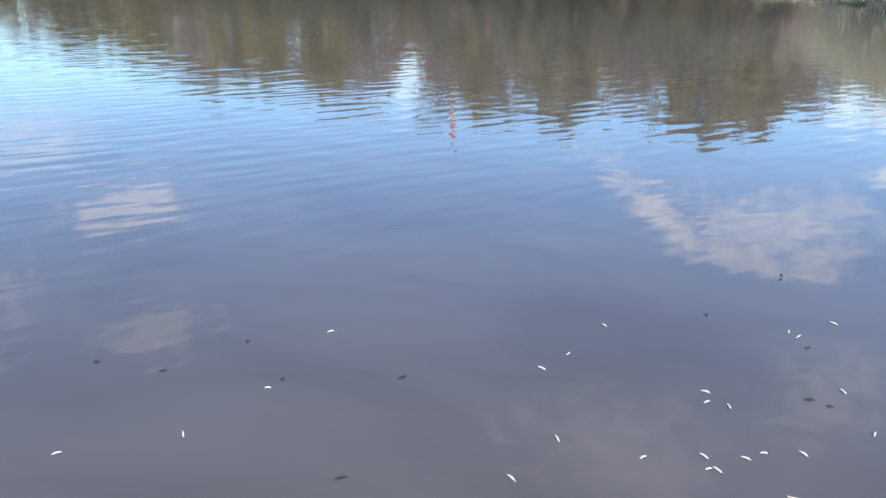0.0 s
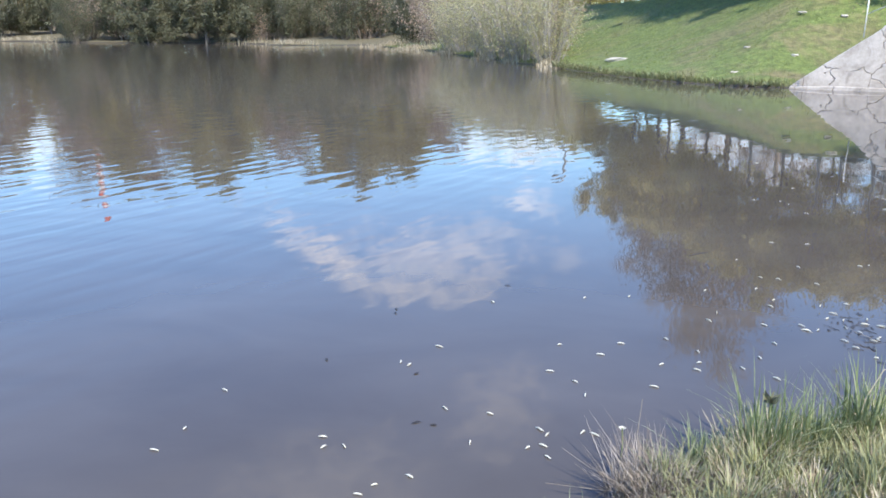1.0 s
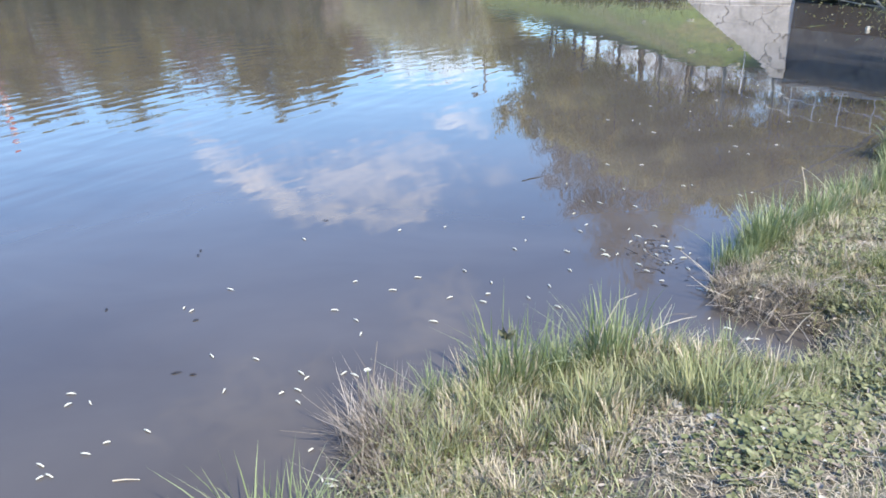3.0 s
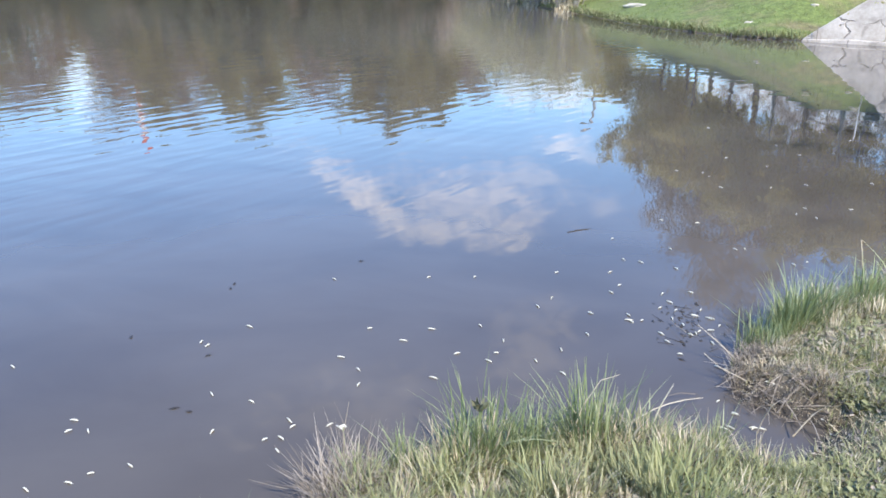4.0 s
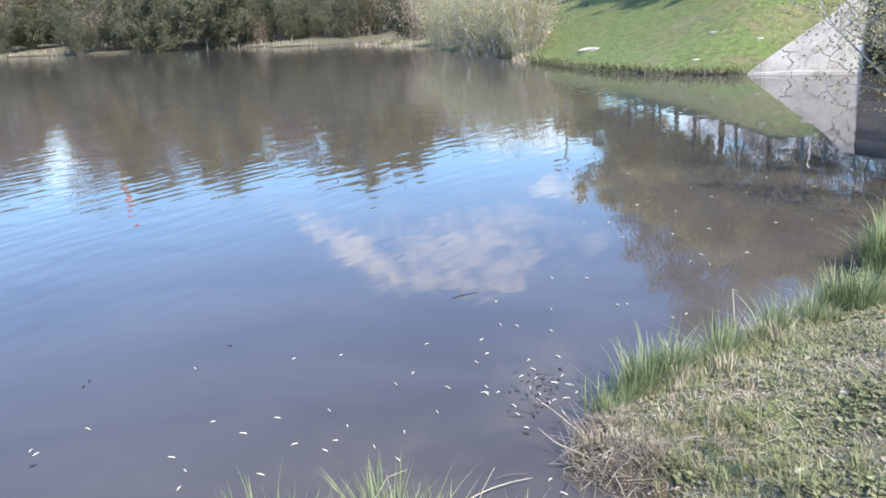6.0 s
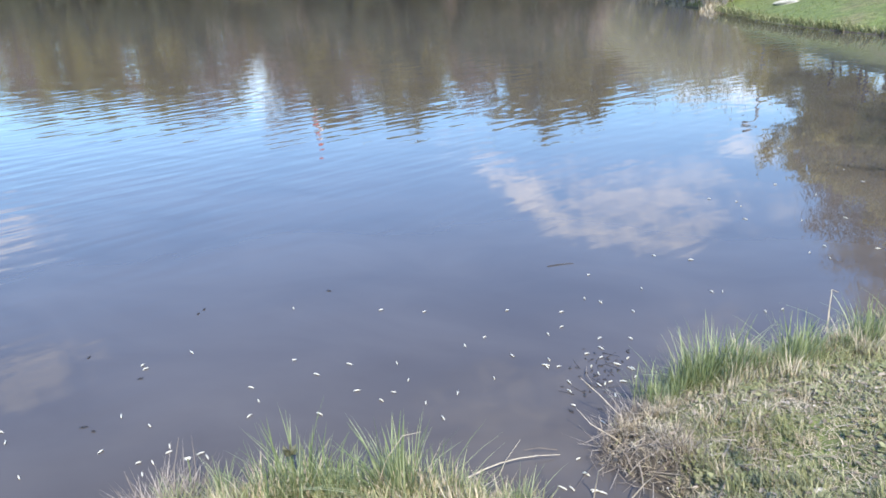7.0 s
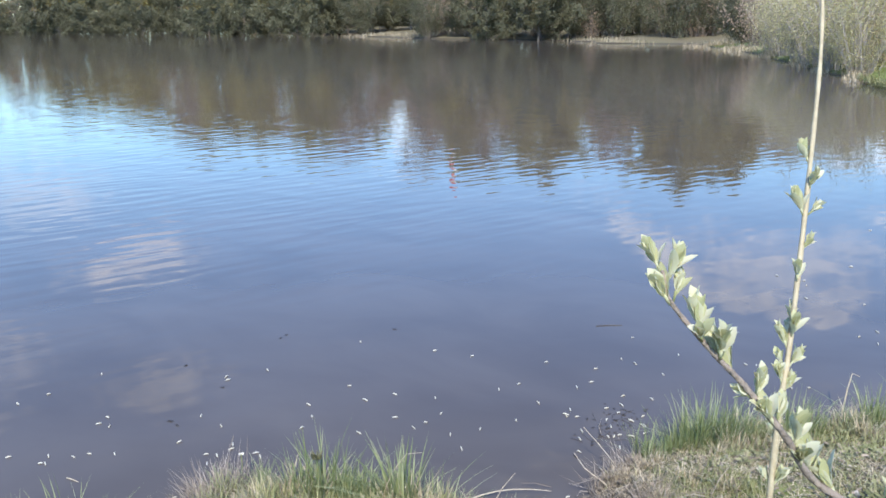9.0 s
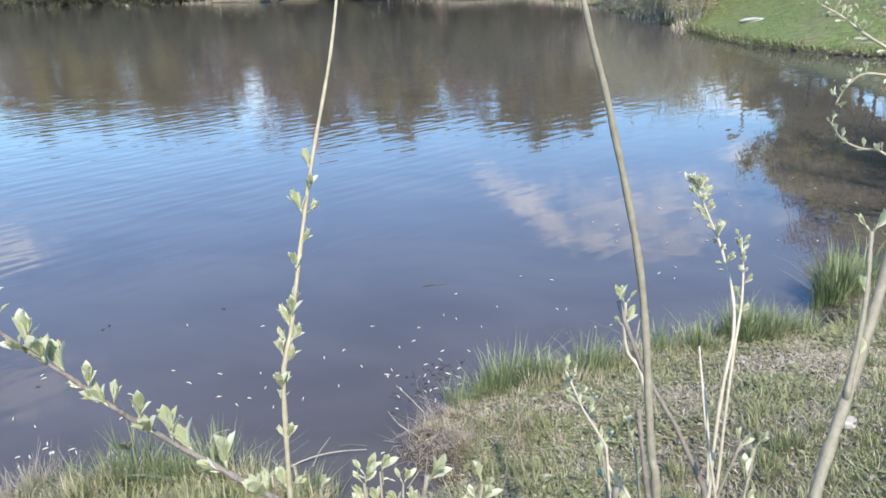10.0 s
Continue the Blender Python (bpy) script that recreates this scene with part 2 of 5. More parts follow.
M_REED = foliage("dry_reeds", (0.20, 0.165, 0.105), (0.33, 0.28, 0.19), (0.46, 0.40, 0.285), 0.7, 0.15)
M_LEAF_OLIVE = foliage("young_olive_leaves", (0.37, 0.32, 0.105), (0.46, 0.385, 0.135), (0.55, 0.45, 0.175), 0.6, 0.5)
M_LEAF_FAR = foliage("far_olive_leaves", (0.22, 0.19, 0.062), (0.28, 0.235, 0.082), (0.35, 0.285, 0.108), 0.6, 0.45)
M_BROWN_FAR = foliage("far_brown_buds", (0.175, 0.125, 0.092), (0.24, 0.175, 0.13), (0.31, 0.235, 0.175), 0.7, 0.25)
M_LEAF_BROWN = foliage("bud_brown_twigs", (0.27, 0.195, 0.14), (0.35, 0.26, 0.19), (0.43, 0.33, 0.24), 0.7, 0.4)
M_LEAF_DARK = foliage("dark_willow_leaves", (0.085, 0.086, 0.05), (0.115, 0.115, 0.067), (0.155, 0.15, 0.09), 0.6, 0.3)
M_LEAF_SHRUB = foliage("yellow_green_shrub_leaves", (0.30, 0.28, 0.14), (0.41, 0.38, 0.195), (0.52, 0.475, 0.27), 0.6, 0.45)
M_WILLOW = foliage("downy_willow_leaves", (0.26, 0.275, 0.12), (0.43, 0.43, 0.245), (0.66, 0.645, 0.50), 0.6, 0.35)
M_LEAF_NEAR = foliage("near_bush_leaves", (0.30, 0.265, 0.12), (0.42, 0.37, 0.185), (0.54, 0.475, 0.26), 0.6, 0.5)
M_CATKIN = foliage("pale_catkins", (0.36, 0.34, 0.24), (0.52, 0.495, 0.39), (0.68, 0.655, 0.56), 0.7, 0.1)
M_SUNK = foliage("waterlogged_leaves", (0.018, 0.016, 0.015), (0.028, 0.024, 0.02), (0.045, 0.037, 0.03), 0.4, 0.0)
M_BARK = solid("grey_brown_bark", (0.12, 0.095, 0.075), (0.24, 0.20, 0.16), 9.0, 0.9, 0.006)
M_PALEBARK = solid("pale_bark", (0.22, 0.19, 0.16), (0.42, 0.38, 0.33), 9.0, 0.9, 0.004)
M_TWIG = solid("olive_willow_bark", (0.15, 0.125, 0.08), (0.27, 0.24, 0.165), 60.0, 0.6, 0.0006)
M_TANTWIG = solid("tan_willow_bark", (0.22, 0.18, 0.105), (0.38, 0.33, 0.215), 60.0, 0.65, 0.0006)
M_PALETWIG = solid("bleached_twig", (0.30, 0.25, 0.17), (0.48, 0.42, 0.31), 60.0, 0.7, 0.0006)
def concrete_build(nt, p, geo, out):
    pos = geo.outputs["Position"]
    n1 = noise_tex(nt, pos, 1.4, 6, 0.65)
    n2 = noise_tex(nt, pos, 10.0, 5, 0.65)
    f = math_node(nt, "ADD", math_node(nt, "MULTIPLY", n1, 0.65), math_node(nt, "MULTIPLY", n2, 0.35))
    col = ramp(nt, f, [(0.32, (0.29, 0.255, 0.215)), (0.66, (0.52, 0.47, 0.415))])
    # broad damp stains, then crooked cracks with dirt run into them
    stain = ramp(nt, noise_tex(nt, pos, 1.1, 6, 0.62, 1.2), [(0.50, (0, 0, 0)), (0.62, (1, 1, 1))])
    col = mix(nt, math_node(nt, "MULTIPLY", stain, 0.45), col, (0.16, 0.14, 0.115))
    off = nt.nodes.new("ShaderNodeTexNoise")
    off.inputs["Scale"].default_value, off.inputs["Detail"].default_value = 1.6, 4.0
    link(nt, pos, off.inputs["Vector"])
    add = nt.nodes.new("ShaderNodeVectorMath")
    add.operation = "MULTIPLY_ADD"
    add.inputs[1].default_value = (0.9, 0.9, 0.9)
    link(nt, off.outputs["Color"], add.inputs[0])
    link(nt, pos, add.inputs[2])
    vor = nt.nodes.new("ShaderNodeTexVoronoi")
    vor.feature = "DISTANCE_TO_EDGE"
    vor.inputs["Scale"].default_value = 0.75
    link(nt, add.outputs[0], vor.inputs["Vector"])
    crack = ramp(nt, vor.outputs["Distance"], [(0.004, (1, 1, 1)), (0.02, (0, 0, 0))])
    crack = math_node(nt, "MULTIPLY", crack, ramp(nt, n1, [(0.42, (0, 0, 0)), (0.52, (1, 1, 1))]))
    col = mix(nt, math_node(nt, "MULTIPLY", crack, 0.65), col, (0.10, 0.085, 0.07))
    link(nt, col, p.inputs["Base Color"])
    p.inputs["Roughness"].default_value = 0.9
    bump(nt, p, math_node(nt, "SUBTRACT", f, crack), 0.02)


M_CONCRETE = material("weathered_concrete", concrete_build)
# stained concrete, base colour darkened to paint in shade on headwall, pier and chamber
M_SHADED_CONCRETE = solid("shaded_stained_concrete", (0.08, 0.066, 0.052), (0.18, 0.152, 0.125), 1.1, 0.85, 0.006, 0.0, (0.035, 0.03, 0.024))
M_ROCK = solid("pale_limestone", (0.28, 0.25, 0.195), (0.48, 0.435, 0.36), 3.0, 0.9, 0.01)
M_STEEL = solid("white_painted_steel", (0.55, 0.53, 0.49), (0.72, 0.70, 0.66), 6.0, 0.5, 0.001)
M_POLE = solid("galvanised_steel", (0.20, 0.20, 0.20), (0.34, 0.34, 0.34), 3.0, 0.5, 0.001, 0.6)
M_RED = solid("red_paint", (0.45, 0.06, 0.04), (0.55, 0.09, 0.06), 0.5, 0.6, 0.001)
M_WHITE = solid("white_paint", (0.70, 0.68, 0.66), (0.80, 0.79, 0.77), 0.5, 0.6, 0.001)


# ---- mesh helpers ----
class Shape:
    """Collects vertices and faces of one mesh."""

    def __init__(self):
        self.v, self.f = [], []

    def tube(self, pts, radii, n=6, cap=True):
        base = len(self.v)
        pts = [Vector(q) for q in pts]
        side = None
        for i, q in enumerate(pts):
            d = (pts[min(i + 1, len(pts) - 1)] - pts[max(i - 1, 0)]).normalized()
            ref = Vector((0, 0, 1)) if abs(d.z) < 0.9 else Vector((1, 0, 0))
            a = d.cross(ref).normalized() if side is None else (side - d * side.dot(d)).normalized()
            side = a
            b = d.cross(a)
            for k in range(n):
                w = 2 * math.pi * k / n
                self.v.append(q + (a * math.cos(w) + b * math.sin(w)) * radii[i])
        for i in range(len(pts) - 1):
            for k in range(n):
                k2 = (k + 1) % n
                self.f.append((base + i * n + k, base + i * n + k2, base + (i + 1) * n + k2, base + (i + 1) * n + k))
        if cap:
            self.f.append(tuple(base + k for k in reversed(range(n))))
            self.f.append(tuple(base + (len(pts) - 1) * n + k for k in range(n)))

    def blade(self, root, heading, height, lean, width, curl=0.5, segs=3):
        """A grass blade that leans towards heading and bends over."""
        base = len(self.v)
        hx, hy = math.cos(heading), math.sin(heading)
        sx, sy = -hy, hx
        x, y, z = root
        for i in range(segs):
            u = i / segs
            out = lean * height * (u * (1 - curl) + curl * u * u)
            up = height * u * (1 - 0.35 * curl * u * lean)
            w = width * (1 - 0.75 * u * u) * 0.5
            self.v.append((x + hx * out - sx * w, y + hy * out - sy * w, z + up))
            self.v.append((x + hx * out + sx * w, y + hy * out + sy * w, z + up))
        self.v.append((x + hx * lean * height, y + hy * lean * height, z + height * (1 - 0.35 * curl * lean)))
        for i in range(segs - 1):
            a = base + 2 * i
            self.f.append((a, a + 1, a + 3, a + 2))
        a = base + 2 * (segs - 1)
        self.f.append((a, a + 1, a + 2))

    def leaf(self, root, way, up, length, width, fold=0.25):
        """A pointed leaf with a folded midrib."""
        way, up = Vector(way).normalized(), Vector(up)
        s = way.cross(up).normalized()
        u = s.cross(way).normalized()
        base = len(self.v)
        root = Vector(root)
        a = root + way * length * 0.35
        c = root + way * length * 0.7 + u * length * 0.03
        rib = -u * width * fold
        self.v += [root, a + s * width * 0.5, a + rib, a - s * width * 0.5, c + s * width * 0.36, c + rib, c - s * width * 0.36,
                   root + way * length - u * length * 0.08]
        b = base
        self.f += [(b, b + 2, b + 1), (b, b + 3, b + 2), (b + 1, b + 2, b + 5, b + 4), (b + 2, b + 3, b + 6, b + 5),
                   (b + 4, b + 5, b + 7), (b + 5, b + 6, b + 7)]

    def cards(self, centres, size, rng, flat=0.0):
        """Small leaves as bent rhombs, one at each centre."""
        n = len(centres)
        if not n:
            return
        c = np.asarray(centres)
        a = rng.normal(size=(n, 3))
        a /= np.linalg.norm(a, axis=1)[:, None]
        b = rng.normal(size=(n, 3))
        b[:, 2] *= 1 - flat
        b -= a * (a * b).sum(1)[:, None]
        b /= np.linalg.norm(b, axis=1)[:, None]
        s = size * rng.uniform(0.6, 1.4, (n, 1))
        nrm = np.cross(a, b) * s * 0.18
        base = len(self.v)
        quads = np.stack([c - a * s, c + b * s * 0.45 + nrm, c + a * s, c - b * s * 0.45 + nrm], 1).reshape(-1, 3)
        self.v += [tuple(q) for q in quads.tolist()]
        self.f += [(base + 4 * i, base + 4 * i + 1, base + 4 * i + 2, base + 4 * i + 3) for i in range(n)]

    def box(self, x0, y0, z0, x1, y1, z1):
        b = len(self.v)
        self.v += [(x0, y0, z0), (x1, y0, z0), (x1, y1, z0), (x0, y1, z0), (x0, y0, z1), (x1, y0, z1), (x1, y1, z1), (x0, y1, z1)]
        self.f += [tuple(b + i for i in q) for q in ((3, 2, 1, 0), (4, 5, 6, 7), (0, 1, 5, 4), (1, 2, 6, 5), (2, 3, 7, 6), (3, 0, 4, 7))]

    def mesh(self, name, mat, smooth=False):
        me = bpy.data.meshes.new(name)
        me.from_pydata([tuple(q) for q in self.v], [], self.f)
        me.materials.append(mat)
        if smooth:
            me.polygons.foreach_set("use_smooth", [True] * len(me.polygons))
        me.update()
        return me


def part(name, shape, mat, parent, label="", smooth=False):
    ob = new(name, shape.mesh(name, mat, smooth))
    ob.parent = parent
    if label:
        tagged(ob, label)
    return ob


def thing(name, shape, mat, label, category, group="", kind="", smooth=False, m=None):
    ob = new(name, shape.mesh(name, mat, smooth))
    if m is not None:
        ob.matrix_basis = m
    return tagged(ob, label, category, group, kind)


def bevelled(ob, width, segments=2):
    mod = ob.modifiers.new("bevel", "BEVEL")
    mod.width, mod.segments, mod.limit_method = width, segments, "ANGLE"
    return ob


# ---- ground and pond ----
# shoreline, clockwise seen from above: x, y, height behind it, distance to reach it
SHORE = [
    (-60, 6, 0.8, 4), (-10, 1.2, 0.6, 4), (-3, 2.2, 0.6, 4), (-0.6, 3.1, 0.6, 4), (0.3, 3.65, 0.6, 4), (0.75, 4.0, 0.6, 4),
    (1.05, 4.22, 0.7, 4), (1.3, 4.36, 0.7, 4), (1.5, 4.4, 0.7, 4), (1.6, 4.46, 0.7, 4), (1.63, 4.65, 0.8, 4), (1.6, 4.88, 0.8, 4), (1.6, 5.04, 0.8, 4), (1.77, 5.16, 0.9, 4), (2.05, 5.26, 0.9, 4),
    (2.4, 5.38, 1.0, 4), (2.75, 5.46, 1.1, 4), (3.1, 5.46, 1.1, 4), (3.35, 5.4, 1.2, 4), (3.5, 5.32, 1.2, 4), (3.63, 5.38, 1.2, 4), (3.82, 5.56, 1.2, 4),
    (3.92, 5.71, 1.2, 4), (3.76, 5.82, 1.2, 4), (3.61, 6.0, 1.2, 4), (3.6, 6.3, 1.2, 4), (3.78, 6.6, 1.3, 4), (4.1, 6.85, 1.3, 4),
    (4.5, 7.1, 1.3, 4), (4.9, 7.5, 1.3, 4), (5.4, 7.88, 1.3, 4), (5.8, 8.08, 1.4, 4), (6.12, 8.16, 1.4, 4), (6.34, 8.24, 1.4, 4), (6.28, 8.5, 1.4, 4), (6.22, 8.78, 1.4, 4), (6.5, 9.25, 1.5, 5), (6.95, 9.75, 1.6, 5),
    (7.9, 10.8, 1.8, 5), (9.5, 12.6, 2.2, 6), (11.4, 14.6, 2.8, 7), (12.6, 16.8, 3.2, 8), (14.8, 19.4, 3.8, 9), (18.8, 21.6, 3.9, 8),
    (16.9, 28.2, 3.9, 9), (12.6, 28.75, 3.9, 9.5), (11.7, 28.6, 3.9, 9.5), (9.9, 29.6, 3.85, 9.5), (8.5, 31.8, 3.8, 9.5), (7.1, 35.6, 3.75, 10),
    (5.8, 41.5, 3.75, 10.5), (4.2, 46.4, 3.75, 10.5), (2.7, 52.3, 3.7, 10.5), (-1.7, 70.3, 3.6, 11), (-5.2, 79.0, 3.4, 13), (-7.2, 84.0, 2.4, 20),
    (-5.0, 88.0, 1.2, 12), (-10, 92, 1.0, 12), (-15, 89.5, 1.0, 12), (-19, 89, 1.0, 12), (-25, 97, 1.0, 14), (-32, 99, 1.0, 14), (-40, 97.5, 1.0, 14),
    (-56, 102.5, 1.2, 14), (-66, 109, 1.2, 14), (-80, 117, 1.2, 14), (-95, 121, 1.4, 14), (-125, 137, 1.4, 16), (-150, 150, 1.5, 16),
    (-176, 146, 1.5, 16), (-215, 150, 1.5, 16), (-240, 120, 1.5, 16), (-200, 60, 1.5, 16), (-120, 20, 1.2, 10),
]


def shore_field(x, y):
    """Height of the ground at the points x, y (arrays)."""
    S = np.array(SHORE)
    best = np.full(x.shape, 1e9)
    top, run, weight = np.zeros(x.shape), np.zeros(x.shape), np.zeros(x.shape)
    inside = np.zeros(x.shape, bool)
    n = len(S)
    for i in range(n):
        a, b = S[i], S[(i + 1) % n]
        dx, dy = b[0] - a[0], b[1] - a[1]
        t = np.clip(((x - a[0]) * dx + (y - a[1]) * dy) / (dx * dx + dy * dy), 0, 1)
        d = np.hypot(x - a[0] - t * dx, y - a[1] - t * dy)
        best = np.minimum(best, d)
        w = (d + 0.5) ** -8.0
        top = top + w * (a[2] + t * (b[2] - a[2]))
        run = run + w * (a[3] + t * (b[3] - a[3]))
        weight = weight + w
        cross = (a[1] > y) != (b[1] > y)
        with np.errstate(divide="ignore", invalid="ignore"):
            xi = a[0] + (y - a[1]) * dx / (dy if dy else 1e-9)
        inside ^= cross & (x < xi)
    top, run = top / weight, run / weight
    lump = (np.sin(x * 5.1 + 1.3 * np.sin(y * 3.7)) * np.sin(y * 4.3 + 1.1 * np.sin(x * 2.9)) * 0.5
            + np.sin(x * 11.3 + y * 3.1) * np.sin(y * 9.7 - x * 4.1) * 0.25)
    u = np.clip(best / run, 0, 1)
    lip = 0.085 * np.clip(best / 0.2, 0, 1) ** 0.8
    power = 1 + 0.35 * np.clip((top - 2) / 2, 0, 1)
    land = lip + (top - 0.1) * (u * 0.75 + 0.25 * u * u * (3 - 2 * u)) ** power + lump * 0.035 * np.clip(best / 0.4, 0, 1)
    land += np.clip(best - run, 0, 400) * 0.004
    bed = -np.minimum(best * 0.45, 1.2) - 0.01
    return np.where(inside, bed, land), np.where(inside, -best, best)


def ground_at(x, y):
    z, _ = shore_field(np.array([float(x)]), np.array([float(y)]))
    return float(z[0])


def spread(*spans):
    vals = []
    for a, b, step in spans:
        vals += list(np.arange(a, b - step * 0.5, step))
    return np.array(vals + [spans[-1][1]])


def build_ground():
    xs = spread((-2500, -400, 300), (-400, -80, 20), (-80, -20, 4), (-20, -2, 1), (-2, 8.4, 0.065), (8.4, 32, 0.8), (32, 60, 3), (60, 400, 34), (400, 2500, 300))
    ys = spread((-2500, -200, 250), (-200, -8, 16), (-8, 2, 0.5), (2, 9.6, 0.065), (9.6, 34, 0.7), (34, 130, 2.5), (130, 300, 10), (300, 2500, 220))
    gx, gy = np.meshgrid(xs, ys)
    z, _ = shore_field(gx, gy)
    verts = np.stack([gx, gy, z], -1).reshape(-1, 3).tolist()
    w = len(xs)
    faces = [(j * w + i, j * w + i + 1, (j + 1) * w + i + 1, (j + 1) * w + i) for j in range(len(ys) - 1) for i in range(w - 1)]
    s = Shape()
    s.v, s.f = verts, faces
    return thing("ground", s, M_GROUND, "grassy earth bank and embankment round a pond", "ground", kind="structure", smooth=True)


build_ground()
water = Shape()
water.v = [(-300, -20, 0), (40, -20, 0), (40, 200, 0), (-300, 200, 0)]
water.f = [(0, 1, 2, 3)]
thing("water", water, M_WATER, "still murky pond water mirroring trees and sky", "water", kind="structure")

# ---- trees and shrubs ----
def limb(s, start, way, length, r0, rng, bend=0.25, segs=4, n=5, droop=0.0):
    """A tapering wavy branch; returns its points."""
    pts, rad = [Vector(start)], [r0]
    d = Vector(way).normalized()
    for i in range(segs):
        d = (d + Vector(rng.normal(0, bend, 3)) * 0.5 + Vector((0, 0, -droop))).normalized()
        pts.append(pts[-1] + d * length / segs)
        rad.append(r0 * (1 - 0.85 * (i + 1) / segs))
    s.tube(pts, rad, n, cap=False)
    return pts


def build_tree(label, height, clear, spread_r, leaf_mat, leaf_n, leaf_size, seed, bark=None, bare=False, category="tree", group=""):
    """A broad tree: tapered trunk, limbs, twigs and a ragged crown of small leaves. Stands at the origin."""
    rng = np.random.default_rng(seed)
    root = tagged(new("tree"), label, category, group)
    wood, crown = Shape(), Shape()
    pts, rad = [], []
    lean = rng.normal(0, 0.03, 2)
    r0 = 0.010 * height + 0.03
    for i in range(9):
        u = i / 8
        pts.append((lean[0] * height * u + 0.1 * math.sin(3 * u + seed), lean[1] * height * u + 0.1 * math.cos(2.3 * u + seed), -0.3 + height * 0.9 * u))
        rad.append(r0 * (1.35 if i == 0 else 1) * (1 - 0.9 * u))
    wood.tube(pts, rad, 8)
    tips = []
    for k in range(int(13 + height * 0.5)):
        u = clear + (0.95 - clear) * (k + rng.uniform(0, 1)) / (13 + height * 0.5)
        i = min(int(u * 8), 7)
        p = Vector(pts[i]).lerp(Vector(pts[i + 1]), u * 8 - i)
        w = k * 2.4 + rng.uniform(-0.5, 0.5)
        rise = rng.uniform(0.35, 1.0)
        reach = spread_r * (1.05 - 0.62 * max(0.0, (u - clear) / (1 - clear)) ** 1.6) * rng.uniform(0.7, 1.15)
        a = limb(wood, p, (math.cos(w), math.sin(w), rise), reach, rad[i] * 0.5, rng, 0.25, 4, 5)
        for j in range(5):
            q = a[rng.integers(1, 5)]
            b = limb(wood, q, Vector((math.cos(w), math.sin(w), 0.5)) + Vector(rng.normal(0, 0.7, 3)), reach * rng.uniform(0.3, 0.55), rad[i] * 0.16, rng, 0.3, 3, 4)
            tips += b[1:]
            if bare:
                for _ in range(4):
                    c = limb(wood, b[rng.integers(1, 4)], Vector((math.cos(w), math.sin(w), 0.6)) + Vector(rng.normal(0, 0.8, 3)), reach * 0.3, rad[i] * 0.07, rng, 0.3, 2, 3)
                    tips += c[1:]
        tips += a[2:]
    tips.append(Vector(pts[-1]))
    T = np.array([tuple(q) for q in tips])
    # clumps of uneven size round the tips leave gaps between them
    weight = rng.uniform(0.1, 1.0, len(T)) ** 1.5
    pick = rng.choice(len(T), leaf_n, p=weight / weight.sum())
    spreads = rng.uniform(0.25, 0.75, len(T))[pick][:, None] * (0.05 * height + 0.15)
    crown.cards(T[pick] + rng.normal(size=(leaf_n, 3)) * spreads, leaf_size, rng)
    part("trunk", wood, bark or M_BARK, root)
    part("crown", crown, leaf_mat, root)
    return root


def build_shrub(label, height, radius, stems, leaf_mat, leaf_n, leaf_size, seed, bark=None, category="shrub", group="", arch=0.5):
    """A many-stemmed bush that fans out from its foot."""
    rng = np.random.default_rng(seed)
    root = tagged(new("shrub"), label, category, group)
    wood, crown = Shape(), Shape()
    tips = []
    for k in range(stems):
        w = rng.uniform(0, 2 * math.pi)
        o = rng.uniform(0.05, 1) ** 0.7
        foot = (math.cos(w) * radius * 0.3 * o, math.sin(w) * radius * 0.3 * o, -0.1)
        ln = height * rng.uniform(0.65, 1.08)
        a = limb(wood, foot, (math.cos(w) * arch * o, math.sin(w) * arch * o, 1), ln, 0.012 + 0.006 * height, rng, 0.12, 5, 4, 0.03 * o)
        tips += a[1:]
        for j in range(6):
            b = limb(wood, a[rng.integers(1, 6)], Vector((math.cos(w) * 0.6, math.sin(w) * 0.6, 0.8)) + Vector(rng.normal(0, 0.5, 3)),
                     ln * rng.uniform(0.2, 0.42), 0.006 + 0.002 * height, rng, 0.2, 3, 3)
            tips += b[1:]
    T = np.array([tuple(q) for q in tips])
    weight = rng.uniform(0.1, 1.0, len(T))
    pick = rng.choice(len(T), leaf_n, p=weight / weight.sum())
    c = T[pick] + rng.normal(size=(leaf_n, 3)) * height * 0.05
    c[:, 2] = np.maximum(c[:, 2], 0.05)
    crown.cards(c, leaf_size, rng)
    part("stem", wood, bark or M_BARK, root)
    part("foliage", crown, leaf_mat, root)
    return root


def plant(protos, spots):
    """Sets out copies; the prototype itself stands at the first spot."""
    used = {}
    for k, x, y, h, turn in spots:
        proto, base = protos[k]
        s = h / base
        m = Matrix.Translation((x, y, ground_at(x, y) - 0.05)) @ Matrix.Rotation(turn, 4, "Z") @ Matrix.Diagonal((s, s, s, 1))
        used.setdefault(k, []).append(m)
    for k, ms in used.items():
        proto = protos[k][0]
        for m in ms[1:]:
            copy_thing(proto, m)
        proto.matrix_basis = ms[0]


